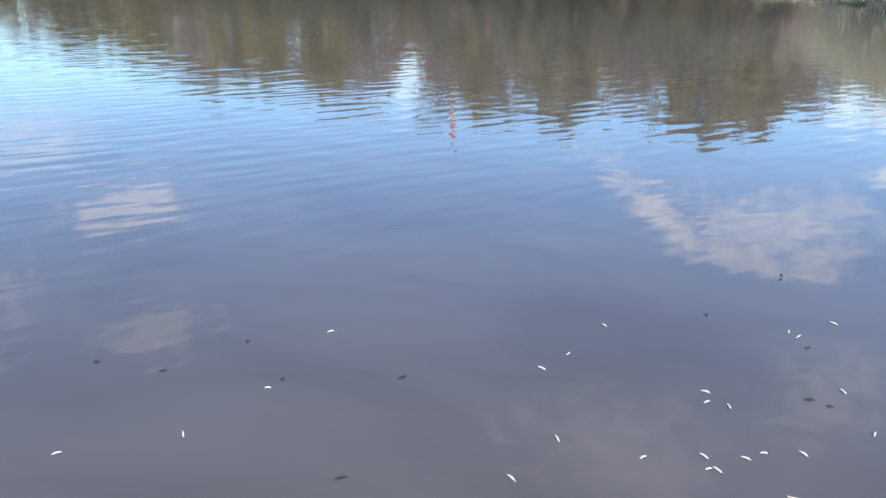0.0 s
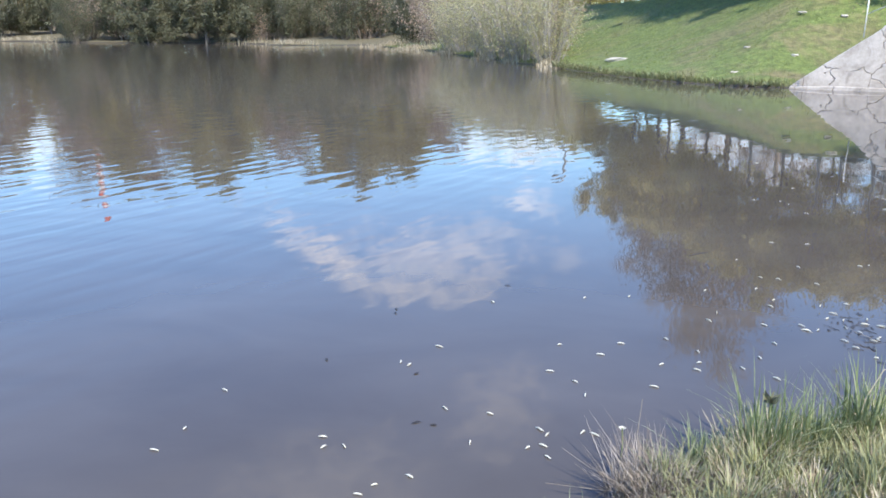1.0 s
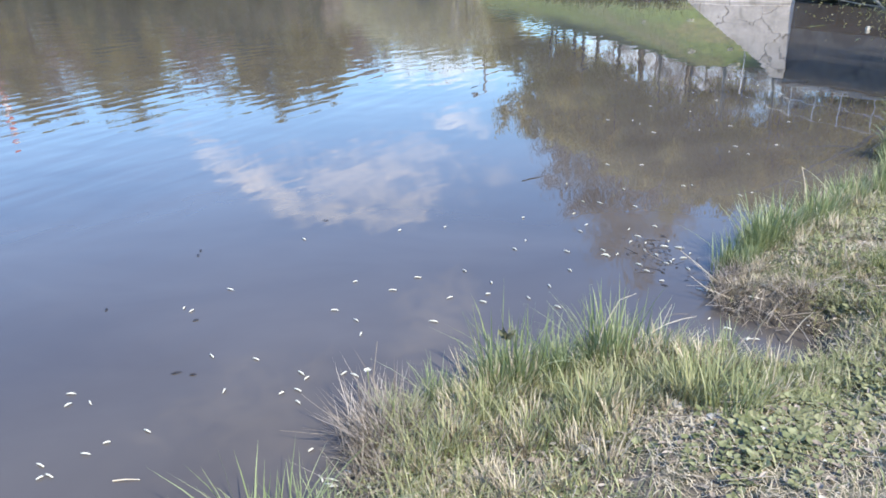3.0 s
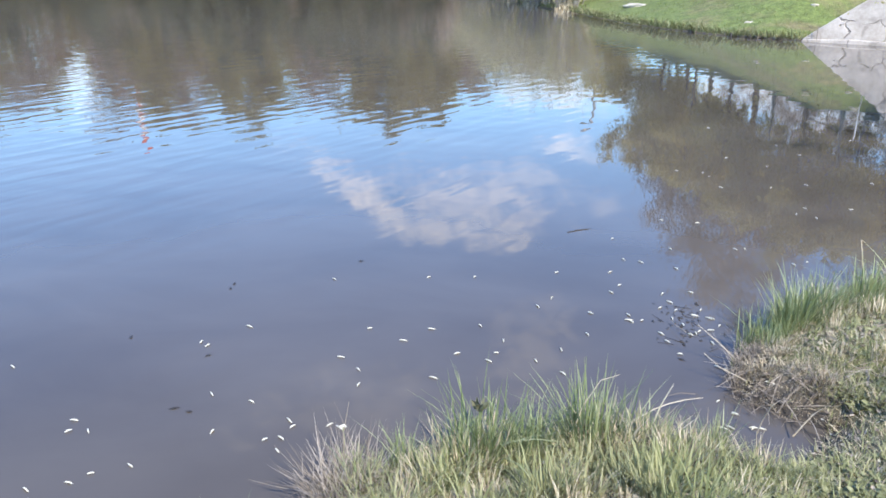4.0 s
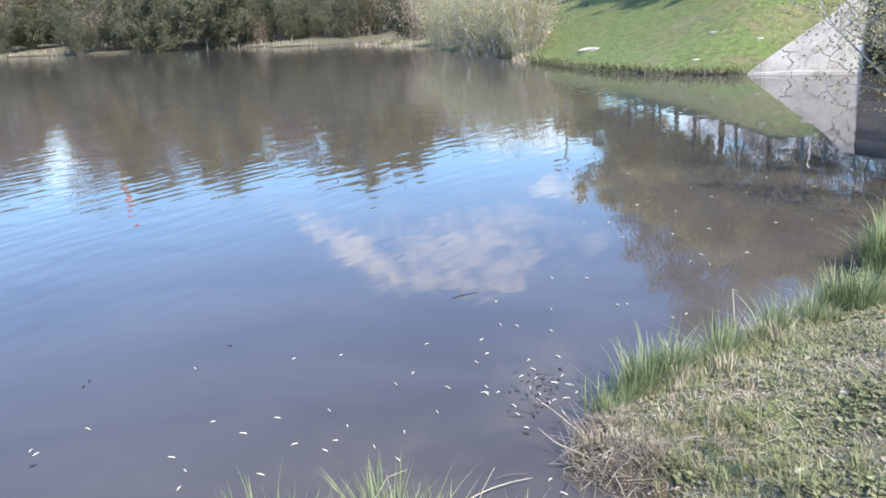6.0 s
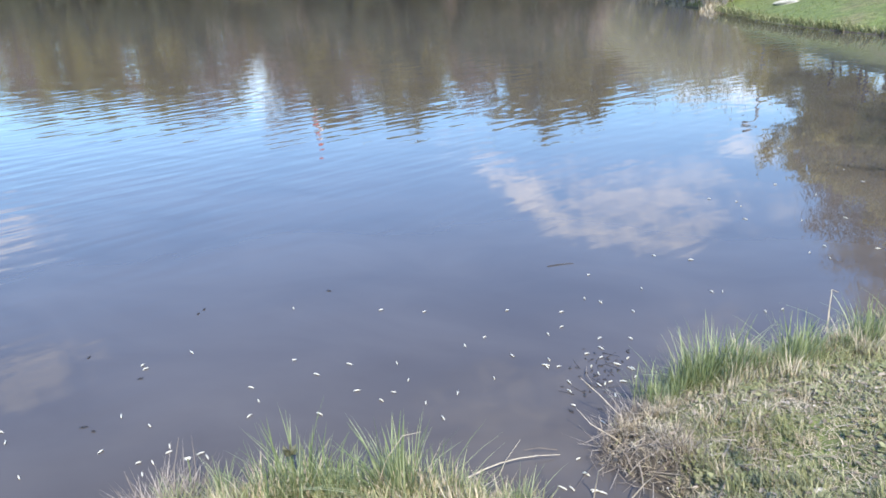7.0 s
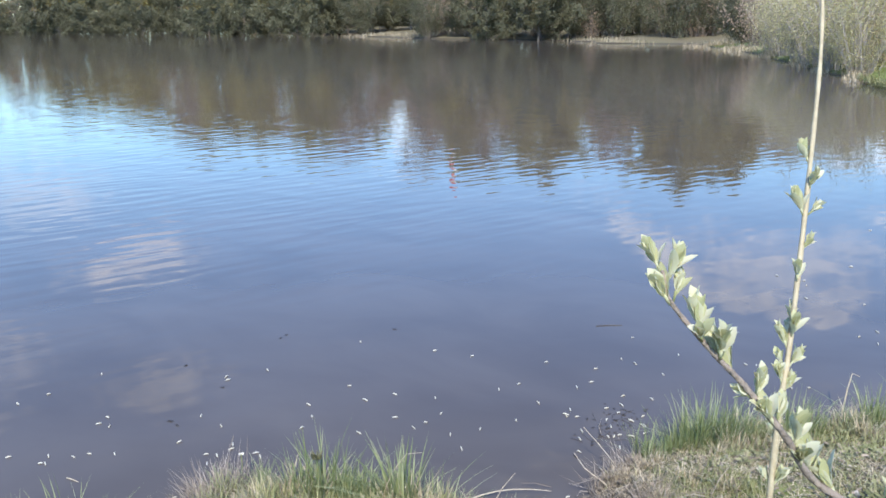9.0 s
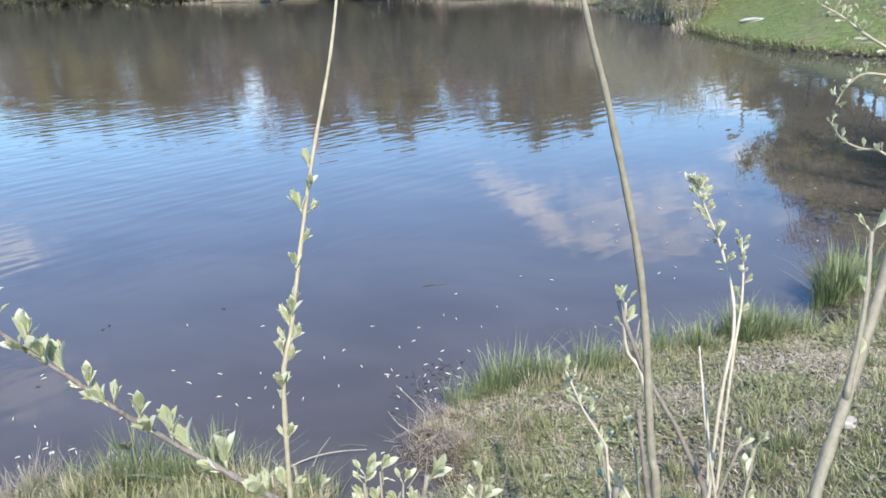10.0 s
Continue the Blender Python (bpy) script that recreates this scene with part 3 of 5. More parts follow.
far_group = "trees along the far shore"
FAR = {
    "olive": (build_tree("broad tree with young olive-green leaves by the pond", 18, 0.14, 4.6, M_LEAF_FAR, 16000, 0.19, 11, group=far_group), 18),
    "olive2": (build_tree("round-crowned tree in olive spring leaf by the pond", 18, 0.12, 5.4, M_LEAF_FAR, 17000, 0.19, 12, group=far_group), 18),
    "brown": (build_tree("tall tree with brown budding twigs by the pond", 19, 0.2, 4.0, M_BROWN_FAR, 5000, 0.17, 13, bare=True, group=far_group), 19),
    "brown2": (build_tree("bare-branched tree with reddish-brown buds", 18, 0.22, 3.6, M_BROWN_FAR, 4000, 0.16, 14, bare=True, group=far_group), 18),
    "dark": (build_tree("dark green leaning willow at the water's edge", 9, 0.06, 4.6, M_LEAF_DARK, 14000, 0.13, 15, category="tree", group=far_group), 9),
}


def polar(az, d, x0=1.0, y0=2.2):
    return x0 + d * math.sin(radians(az)), y0 + d * math.cos(radians(az))


def far_trees():
    rng = np.random.default_rng(5)
    spots = []
    # azimuth seen from the near bank, distance, height, kind
    rows = [
        (-62, 190, 16, "olive2"), (-60, 188, 17, "olive"), (-58, 190, 17, "olive"), (-55.5, 185, 19, "olive2"), (-53, 190, 20, "brown"), (-50.5, 188, 21, "olive"), (-48, 182, 19, "olive2"),
        (-45.5, 178, 23, "olive"), (-43, 165, 22, "brown"), (-40.5, 160, 22, "olive2"), (-38, 150, 21, "olive"), (-36, 150, 23, "brown2"),
        (-33.8, 142, 21.5, "olive2"), (-32, 146, 24, "brown"), (-30.6, 140, 22, "brown2"),
        (-25.4, 132, 24, "brown"), (-24, 128, 22, "brown2"), (-22.4, 125, 22, "olive"), (-20, 120, 20.5, "brown"), (-18, 118, 20.5, "olive2"),
        (-15.6, 118, 19.5, "olive"), (-13.3, 116, 18.5, "brown2"), (-11.3, 112, 18.0, "brown"), (-9.2, 112, 19.5, "olive"), (-6.6, 110, 19.2, "olive2"),
        (-4.2, 112, 19.0, "olive"), (-1.9, 112, 16.5, "brown"), (0.3, 118, 15.2, "brown2"), (2.6, 124, 13.5, "olive"), (4.6, 128, 14.0, "olive2"),
        (-28.7, 150, 15.5, "olive"), (-27.6, 150, 14, "olive2"), (-29.4, 146, 17, "brown2"), (-26.6, 140, 18, "brown"),
    ]
    for az, d, h, k in rows:
        x, y = polar(az, d)
        spots.append((k, x, y, h, rng.uniform(0, 6.28)))
    # a second rank behind closes the wood
    for az in np.arange(-58, 4, 2.1):
        if -29.4 < az < -27.0:
            continue
        d = 215 if az < -42 else 178 if az < -25 else 150
        x, y = polar(az + rng.uniform(-0.4, 0.4), d)
        el = 4.6 if az < -50 else 6.4 if az < -44 else 7.8 if az < -1 else 5.2
        spots.append(("olive" if rng.random() < 0.5 else "olive2", x, y, d * math.tan(radians(el)), rng.uniform(0, 6.28)))
    # lower trees and bushes between them
    az = -60.0
    while az < 1.0:
        d = 150 if az < -42 else 132 if az < -25 else 112
        x, y = polar(az, d - rng.uniform(4, 12))
        spots.append(("dark", x, y, rng.uniform(6, 10.5), rng.uniform(0, 6.28)))
        az += rng.uniform(1.5, 2.6)
    # wood beyond the embankment
    for az in np.arange(5, 46, 1.5):
        d = rng.uniform(165, 185)
        spots.append(("olive" if rng.random() < 0.6 else "brown", *polar(az + rng.uniform(-0.5, 0.5), d), rng.uniform(9, 12.5), rng.uniform(0, 6.28)))
    plant(FAR, spots)


far_trees()


def undergrowth():
    """Dense bushes between and behind the far trees, down to the ground."""
    rng = np.random.default_rng(51)
    s = Shape()
    for step, near, mid, far, h0, h1 in ((1.0, 124, 142, 168, 6.5, 9.0), (0.8, 137, 160, 200, 5.5, 8.0), (0.7, 158, 188, 228, 6.5, 8.5)):
        for az in np.arange(-66, 9, step):
            d = far if az < -42 else mid if az < -25 else near
            x, y = polar(az + rng.uniform(-0.3, 0.3), d)
            h, g = rng.uniform(h0, h1), ground_at(x, y)
            clumps = np.stack([rng.normal(x, 0.32 * h, 16), rng.normal(y, 0.25 * h, 16), g + h * rng.uniform(0.05, 0.85, 16)], 1)
            c = clumps[rng.integers(0, 16, 420)] + rng.normal(size=(420, 3)) * 0.12 * h
            c[:, 2] = np.maximum(c[:, 2], g + 0.1)
            s.cards(c, 0.3, rng)
    thing("undergrowth", s, M_LEAF_DARK, "dense grey-green undergrowth along the far shore", "bushes", kind="stuff")


undergrowth()

shore_group = "bushes on the shore"
SHRUB = {
    "pale": (build_shrub("many-stemmed willow bush in pale yellow-green leaf", 4.5, 2.6, 40, M_LEAF_SHRUB, 9000, 0.055, 21, M_PALEBARK, group=shore_group, arch=0.45), 4.5),
    "dark": (build_shrub("dense grey-green willow bush at the water's edge", 5, 3.2, 22, M_LEAF_DARK, 13000, 0.075, 22, group=shore_group, arch=0.7), 5),
    "twiggy": (build_shrub("leafless brown twiggy bush", 4, 2.2, 30, M_LEAF_BROWN, 1500, 0.09, 23, group=shore_group, arch=0.5), 4),
}


def shore_shrubs():
    rng = np.random.default_rng(6)
    spots = [("pale", 5.6, 44.5, 3.6, 0.3), ("pale", 4.6, 47.5, 4.4, 2.0), ("pale", 3.6, 51.5, 4.6, 4.1), ("pale", 2.6, 56.5, 4.2, 1.1),
             ("pale", 1.4, 62, 4.6, 3.3), ("twiggy", 6.2, 47.5, 3.4, 0.7), ("twiggy", 4.2, 57, 4.0, 2.5), ("pale", 0.4, 67, 3.8, 5.2),
             ("twiggy", -1.5, 76, 4.6, 0.2), ("dark", -3.5, 85, 5.5, 1.2), ("twiggy", -2.0, 82, 5.0, 3.2)]
    for az in np.arange(-57, -5, 1.25):
        d = 150 if az < -42 else 126 if az < -28 else 108 if az < -18 else 100
        x, y = polar(az + rng.uniform(-0.5, 0.5), d + rng.uniform(-4, 3))
        if shore_field(np.array([x]), np.array([y]))[1][0] > 0.6:
            spots.append(("dark" if rng.random() < 0.75 else "twiggy", x, y, rng.uniform(3, 6.5), rng.uniform(0, 6.28)))
    plant(SHRUB, spots)


shore_shrubs()

dam_group = "trees along the embankment crest"
DAM = {
    "tall": (build_tree("tall bare tree with brown spring twigs on the embankment", 17, 0.30, 3.6, M_LEAF_BROWN, 14000, 0.085, 31, bare=True, group=dam_group), 17),
    "olive": (build_tree("embankment tree with spreading olive-green crown", 9, 0.16, 4.2, M_LEAF_OLIVE, 30000, 0.095, 32, group=dam_group), 9),
    "olive2": (build_tree("embankment tree in young olive leaf", 9, 0.19, 4.0, M_LEAF_OLIVE, 30000, 0.095, 33, group=dam_group), 9),
    "high": (build_tree("embankment tree with a bare trunk under its olive crown", 9, 0.40, 3.9, M_LEAF_OLIVE, 26000, 0.095, 35, M_PALEBARK, group=dam_group), 9),
    "white": (build_tree("small pale-barked tree with bare grey branches", 8, 0.25, 3.0, M_LEAF_BROWN, 500, 0.12, 34, M_PALEBARK, bare=True, group=dam_group), 8),
}


def dam_trees():
    # azimuth seen from the near bank, distance, height, kind
    rows = [
        (3.8, 96, 6.6, "olive2"), (5.6, 90, 7.2, "olive"), (7.4, 84, 7.4, "olive2"), (9.0, 77, 6.4, "olive"),
        (13.2, 68, 11.8, "tall"), (14.0, 62, 14.2, "tall"), (16.6, 86, 12.0, "tall"), (19.6, 82, 12.0, "tall"), (23.0, 78, 12.5, "tall"), (21.3, 74, 11.0, "tall"), (25.4, 70, 11.5, "tall"), (27.8, 68, 12.0, "tall"), (30.5, 66, 12.0, "tall"), (15.8, 59, 16.3, "tall"), (18.9, 56, 19.4, "tall"), (22.0, 53, 14.0, "tall"),
        (12.8, 68, 7.8, "olive2"), (12.6, 62, 8.9, "olive"), (14.7, 54, 8.2, "olive2"), (17.3, 48, 7.3, "olive"), (20.1, 44.5, 7.2, "high"),
        (22.3, 42.5, 7.2, "olive"), (24.6, 40.0, 7.0, "high"), (27.6, 38.5, 6.3, "high"), (31.4, 42, 7.0, "olive2"), (34.0, 46, 7.8, "olive"),
        (37.5, 45, 8.2, "olive2"), (41.5, 44, 8.4, "olive"), (25.8, 41, 5.4, "white"), (28.6, 39, 5.4, "white"), (30.6, 38, 4.8, "white"), (32.4, 38, 6.4, "olive2"), (36.0, 37, 6.4, "olive"),
    ]
    plant(DAM, [(k, *polar(az, d), h, az * 1.7) for az, d, h, k in rows])


dam_trees()

near_bush = build_shrub("overhanging bush with small yellow-green leaves beside the culvert", 3.4, 2.6, 34, M_LEAF_NEAR, 24000, 0.026, 41, M_PALEBARK, arch=0.9)
plant({"near": (near_bush, 3.4)}, [("near", 9.45, 11.7, 3.5, 0.5), ("near", 10.6, 12.6, 3.4, 2.0), ("near", 16.6, 19.6, 2.8, 4.0), ("near", 13.6, 16.4, 1.6, 1.2), ("near", 19.6, 21.0, 3.0, 3.1)])


# ---- reeds, meadow grass ----
def reeds():
    rng = np.random.default_rng(8)
    s = Shape()
    beds = [(-6.5, 83.2, 3.0, 1.2, 260), (-4.2, 77.5, 2.0, 1.2, 220), (-2, 72, 1.5, 2.5, 240), (0.2, 64, 1.0, 3.0, 520), (2.6, 54, 0.7, 3, 520), (3.9, 48.8, 0.6, 2.5, 460), (5.4, 43.5, 0.5, 2.2, 380), (-3.2, 74.5, 1.0, 2.0, 420),
            (-22, 95.2, 4.5, 0.9, 110), (-17, 89.8, 3.0, 0.6, 200), (-56, 103.5, 6.5, 1.2, 420), (-47, 100.6, 3.0, 1.0, 120), (-84, 120.5, 5.0, 1.2, 500), (-96, 123, 3, 1, 260), (-150, 151, 12, 1.5, 500)]
    for cx, cy, rx, ry, n in beds:
        for _ in range(n):
            x, y = cx + rng.normal(0, rx * 0.5), cy + rng.normal(0, ry * 0.5)
            h = rng.uniform(0.25, 0.8) * (0.9 if cy > 80 else 0.55)
            s.blade((x, y, max(ground_at(x, y), -0.1)), rng.uniform(0, 6.28), h, rng.uniform(0.1, 0.7), 0.05, 0.6, 2)
    thing("reeds", s, M_REED, "beds of dry straw-coloured reeds along the waterline", "reeds", kind="stuff")


reeds()


def ground_edge(o):
    """Height of the bank o metres behind its edge."""
    return 0.085 * min(o / 0.2, 1) ** 0.8 + 0.06 * o


def meadow():
    rng = np.random.default_rng(9)
    s = Shape()
    n = 100000
    y = 24 + 64 * rng.random(n) ** 1.7
    x = -7 + 30 * rng.random(n)
    z, d = shore_field(x, y)
    for i in range(n):
        if 0.03 < d[i] < 16:
            f = 0.6 + y[i] / 60
            edge = d[i] < 0.7
            if not edge and math.sin(x[i] * 1.3 + 2 * math.sin(y[i] * 0.4)) * math.sin(y[i] * 0.7 + x[i] * 0.3) > 0.35 + 0.5 * rng.random():
                continue
            h = rng.uniform(0.06, 0.16) if edge else rng.uniform(0.03, 0.09)
            s.blade((x[i], y[i], z[i]), rng.uniform(0, 6.28), h, rng.uniform(0.1, 0.8), 0.013 * f, 0.5, 2)
    thing("meadow_grass", s, M_TURF, "short yellowish green grass on the embankment slope", "grass", kind="stuff")
    # longer, drier grass hangs over the water's edge
    s = Shape()
    edge = [(11.7, 28.6), (9.9, 29.6), (8.5, 31.8), (7.1, 35.6), (5.8, 41.5)]
    for (x0, y0), (x1, y1) in zip(edge, edge[1:]):
        ln = math.hypot(x1 - x0, y1 - y0)
        for _ in range(int(ln * 170)):
            u, o = rng.random(), abs(rng.normal(0, 0.22))
            px = x0 + (x1 - x0) * u + o * (y0 - y1) / ln
            py = y0 + (y1 - y0) * u + o * (x1 - x0) / ln
            s.blade((px, py, max(ground_edge(o), 0.0)), rng.normal(3.5, 0.9), rng.uniform(0.12, 0.42) * (0.6 + 0.5 * math.sin(px * 3.1 + py) ** 2), rng.uniform(0.2, 1.3), 0.016 + 0.0003 * py, 0.7, 3)
    thing("edge_grass", s, M_GRASS, "longer half-dry grass hanging over the waterline", "grass", kind="stuff")


meadow()

# ---- culvert: wing wall, headwall, railing; stones on the slope ----
def prism(s, base, outline, depth):
    """A wall from a side outline: (along, height) pairs in the plane base = (origin, along, through)."""
    o, a, t = (Vector(q) for q in base)
    n, b = len(outline), len(s.v)
    for k in (0, 1):
        for u, h in outline:
            s.v.append(o + a * u + t * depth * k + Vector((0, 0, h)))
    s.f.append(tuple(b + i for i in range(n)))
    s.f.append(tuple(b + n + i for i in reversed(range(n))))
    for i in range(n):
        j = (i + 1) % n
        s.f.append((b + j, b + i, b + n + i, b + n + j))


TURN = Matrix.Translation((14.68, 27.18, 0)) @ Matrix.Rotation(radians(24), 4, "Z") @ Matrix.Translation((-14.42, -27.30, 0))


def turned(s):
    s.v = [TURN @ Vector(q) for q in s.v]
    return s


def culvert():
    root = tagged(new("culvert"), "weathered concrete culvert with a sloping wing wall", "culvert")
    a = Vector((14.42 - 11.72, 27.24 - 28.56, 0))
    ln = a.length + 0.22
    a.normalize()
    back = Vector((-a.y, a.x, 0))
    s = Shape()
    prism(s, ((11.72, 28.56, 0), a, back), [(0, -0.6), (ln, -0.6), (ln, 2.42), (ln - 0.35, 2.36), (ln * 0.72, 1.80), (ln * 0.36, 0.95), (0.22, 0.24), (0, 0.05)], 0.38)
    bevelled(part("wing_wall", s, M_CONCRETE, root, "sunlit sloping concrete wing wall with dark cracks"), 0.03)
    s = Shape()
    prism(s, ((11.55, 28.50, 0), a, -back), [(0, -0.5), (ln + 0.02, -0.5), (ln + 0.02, 0.10), (ln * 0.5, 0.13), (0.15, 0.07)], 0.14)
    bevelled(part("toe", s, M_CONCRETE, root), 0.03)
    # headwall facing the pond: beam over the opening, side pier, floor slab and a dark chamber behind
    s = Shape()
    s.box(14.44, 19.8, 0.78, 14.95, 27.60, 2.42)
    bevelled(part("headwall", turned(s), M_SHADED_CONCRETE, root, "shaded concrete headwall over the opening"), 0.03)
    s = Shape()
    s.box(14.36, 19.8, 2.43, 15.05, 27.64, 2.55)
    bevelled(part("coping", turned(s), M_CONCRETE, root), 0.02)
    s = Shape()
    s.box(14.5, 19.5, -0.6, 15.0, 20.6, 0.775)
    bevelled(part("pier", turned(s), M_SHADED_CONCRETE, root), 0.03)
    s = Shape()
    s.box(16.4, 19.8, -0.6, 16.6, 27.6, 0.95)
    s.box(14.46, 27.25, -0.6, 16.39, 27.6, 0.775)
    s.box(14.96, 20.61, 0.79, 16.39, 27.24, 0.95)
    s.box(15.01, 20.2, -0.6, 16.39, 20.6, 0.95)
    part("chamber", turned(s), M_SHADED_CONCRETE, root)
    s = Shape()
    for i, h in enumerate((0.0, 0.35, -0.2)):
        s.tube([(12.05 + i * 0.006, 28.30, -0.3), (12.03, 28.27, 0.25 + 0.1 * i)], [0.012, 0.010], 6)
    part("rebar", s, M_BARK, root, "rusty steel bar at the foot of the wall")


def railing():
    root = tagged(new("railing"), "cream painted tubular railing on the culvert", "railing")
    posts = [(13.55, 27.86, 1.72, 1.25), (14.6, 27.1, 2.55, 1.05), (14.6, 26.2, 2.55, 1.05), (14.6, 25.3, 2.55, 1.05), (14.6, 24.2, 2.55, 1.05), (14.6, 23.0, 2.55, 1.05), (14.6, 21.6, 2.55, 1.05)]
    posts = [posts[0]] + [(*(TURN @ Vector((x, y, 0))).xy, z, h) for x, y, z, h in posts[1:]]
    ends = [TURN @ Vector((14.6, 27.1, 0)), TURN @ Vector((14.6, 21.6, 0))]
    for x, y, z, h in posts:
        s = Shape()
        s.tube([(x, y, z - 0.1), (x, y, z + h)], [0.017, 0.017], 8)
        part("post", s, M_STEEL, root, smooth=True)
    for k in (1.0, 0.5):
        s = Shape()
        s.tube([(13.55, 27.86, 1.72 + 1.2 * k), (ends[0].x, ends[0].y, 2.55 + k)], [0.011] * 2, 8)
        s.tube([(ends[0].x, ends[0].y, 2.55 + k), (ends[1].x, ends[1].y, 2.55 + k)], [0.011] * 2, 8)
        part("rail", s, M_STEEL, root, smooth=True)


def boulder(label, x, y, sx, sy, sz, seed, mat=None, sink=0.3, z=None, group="", name="boulder", category="stone"):
    rng = np.random.default_rng(seed)
    bm = bmesh.new()
    bmesh.ops.create_icosphere(bm, subdivisions=3, radius=1.0)
    ph = rng.uniform(0, 6, 6)
    for v in bm.verts:
        c = v.co
        k = 1 + 0.16 * math.sin(3 * c.x + ph[0]) * math.sin(2.6 * c.y + ph[1]) + 0.10 * math.sin(6 * c.z + 4 * c.x + ph[2]) + 0.05 * math.sin(11 * c.y + ph[3])
        c *= k
        c.z = max(min(c.z, 0.62 + 0.05 * math.sin(5 * c.x)), -0.7)
        c.x, c.y, c.z = c.x * sx / 2, c.y * sy / 2, c.z * sz / 1.3
    me = bpy.data.meshes.new(name)
    bm.to_mesh(me)
    bm.free()
    me.materials.append(mat or M_ROCK)
    ob = new(name, me)
    g = ground_at(x, y) if z is None else z
    ob.matrix_basis = Matrix.Translation((x, y, g + sz * (0.5 - sink))) @ Matrix.Rotation(seed * 1.3, 4, "Z")
    return tagged(ob, label, category, group)


culvert()
railing()
boulder("pale flat limestone slab on the grassy slope", 8.35, 39.8, 1.35, 0.8, 0.26, 2, sink=0.6)
boulder("small pale stone on the grassy slope", 7.1, 50.0, 0.75, 0.6, 0.4, 3)
for i, (x, y, w) in enumerate([(19.4, 39.0, 1.2), (18.4, 37.5, 0.8), (17.0, 36.2, 0.5), (16.0, 34.6, 0.4), (14.6, 35.2, 0.3), (13.2, 32.0, 0.35), (12.0, 33.6, 0.3), (10.8, 31.2, 0.3)]):
    boulder("rough pale stone lying in the slope grass", x, y, w, w * 0.7, w * 0.3, 10 + i, sink=0.62, group="stones on the slope")
boulder("small pale stone by the culvert mouth", 12.3, 19.3, 0.11, 0.10, 0.11, 30, M_ROCK, 0.3, 0.0)
for i, (x, y) in enumerate([(9.9, 29.72), (10.35, 29.42), (10.6, 29.3), (11.15, 29.0), (8.9, 31.2)]):
    boulder("dark wet stone at the waterline", x, y, 0.22 + 0.12 * (i % 3), 0.25, 0.15, 40 + i, M_BARK, 0.35, 0.02, "stones at the waterline")


# ---- lamp post on the crest, striped mast far beyond the trees ----
def lamp_post():
    root = tagged(new("street_lamp"), "grey steel street lamp with a curved arm on the embankment", "street lamp")
    g = ground_at(11.8, 82.3)
    s = Shape()
    s.tube([(11.8, 82.3, g - 0.2), (11.8, 82.3, g + 4), (11.8, 82.3, 12.1), (11.7, 82.3, 12.7), (11.3, 82.3, 12.95)], [0.16, 0.14, 0.13, 0.12, 0.11], 8)
    part("pole", s, M_POLE, root, smooth=True)
    s = Shape()
    s.tube([(11.4, 82.3, 12.95), (11.1, 82.3, 12.98), (10.7, 82.3, 12.92), (10.5, 82.3, 12.86)], [0.1, 0.32, 0.32, 0.1], 8)
    part("lamp_head", s, M_POLE, root, smooth=True)


def mast():
    root = tagged(new("chimney"), "tall chimney in red and white bands far beyond the trees", "chimney")
    x, y, top = -230.0, 500.0, 112.0
    for i in range(12):
        z0, z1 = top - (i + 1) * top / 12, top - i * top / 12
        s = Shape()
        s.tube([(x, y, z0), (x, y, z1)], [1.6 + 1.4 * (i + 1) / 12, 1.6 + 1.4 * i / 12], 16)
        part("band", s, M_RED if i % 2 == 0 else M_WHITE, root, smooth=False)


lamp_post()
mast()


# ---- things afloat ----
def catkin_mesh(name, seed, length, mat):
    rng = np.random.default_rng(seed)
    s = Shape()
    n, bend = 7, rng.uniform(-1.4, 1.4)
    pts, rad = [], []
    for i in range(n):
        u = i / (n - 1) - 0.5
        pts.append((length * math.sin(bend * u * 2) / max(abs(bend) * 2, 0.2) if abs(bend) > 0.15 else length * u, length * u * math.cos(bend * u), 0.004 * math.cos(3 * u)))
        rad.append(0.0041 * math.sqrt(max(0.06, 1 - (2 * u) ** 2)) * rng.uniform(0.85, 1.15))
    s.tube(pts, rad, 6)
    return s.mesh(name, mat, True)


CATKINS = [catkin_mesh("catkin", i, ln, M_CATKIN) for i, ln in enumerate((0.032, 0.038, 0.029, 0.026, 0.041, 0.033))]
AFLOAT = [
    (1.2, 7.34), (.85, 6.54), (.64, 6.31), (1.57, 6.59), (1.47, 6.21), (1.59, 6.08), (1.62, 5.92), (1.79, 6.45), (1.85, 7.45), (2.17, 7.49),
    (1.94, 6.62), (2.23, 6.7), (2.11, 6.32), (2.0, 6.03), (2.37, 6.51), (2.33, 6.35), (2.29, 6.25), (2.55, 6.28), (2.7, 6.43), (2.59, 7.03),
    (2.69, 7.18), (2.75, 7.64), (2.92, 6.96), (2.87, 6.65), (3.27, 7.97), (3.39, 7.93), (3.17, 7.45), (3.25, 8.45), (3.67, 8.25), (3.74, 9.0),
    (4.04, 8.96), (4.55, 10.19), (4.51, 10.78), (5.06, 10.24), (5.46, 10.4), (3.63, 7.82), (3.44, 7.33), (3.46, 7.19), (3.38, 7.09), (3.23, 6.88),
]
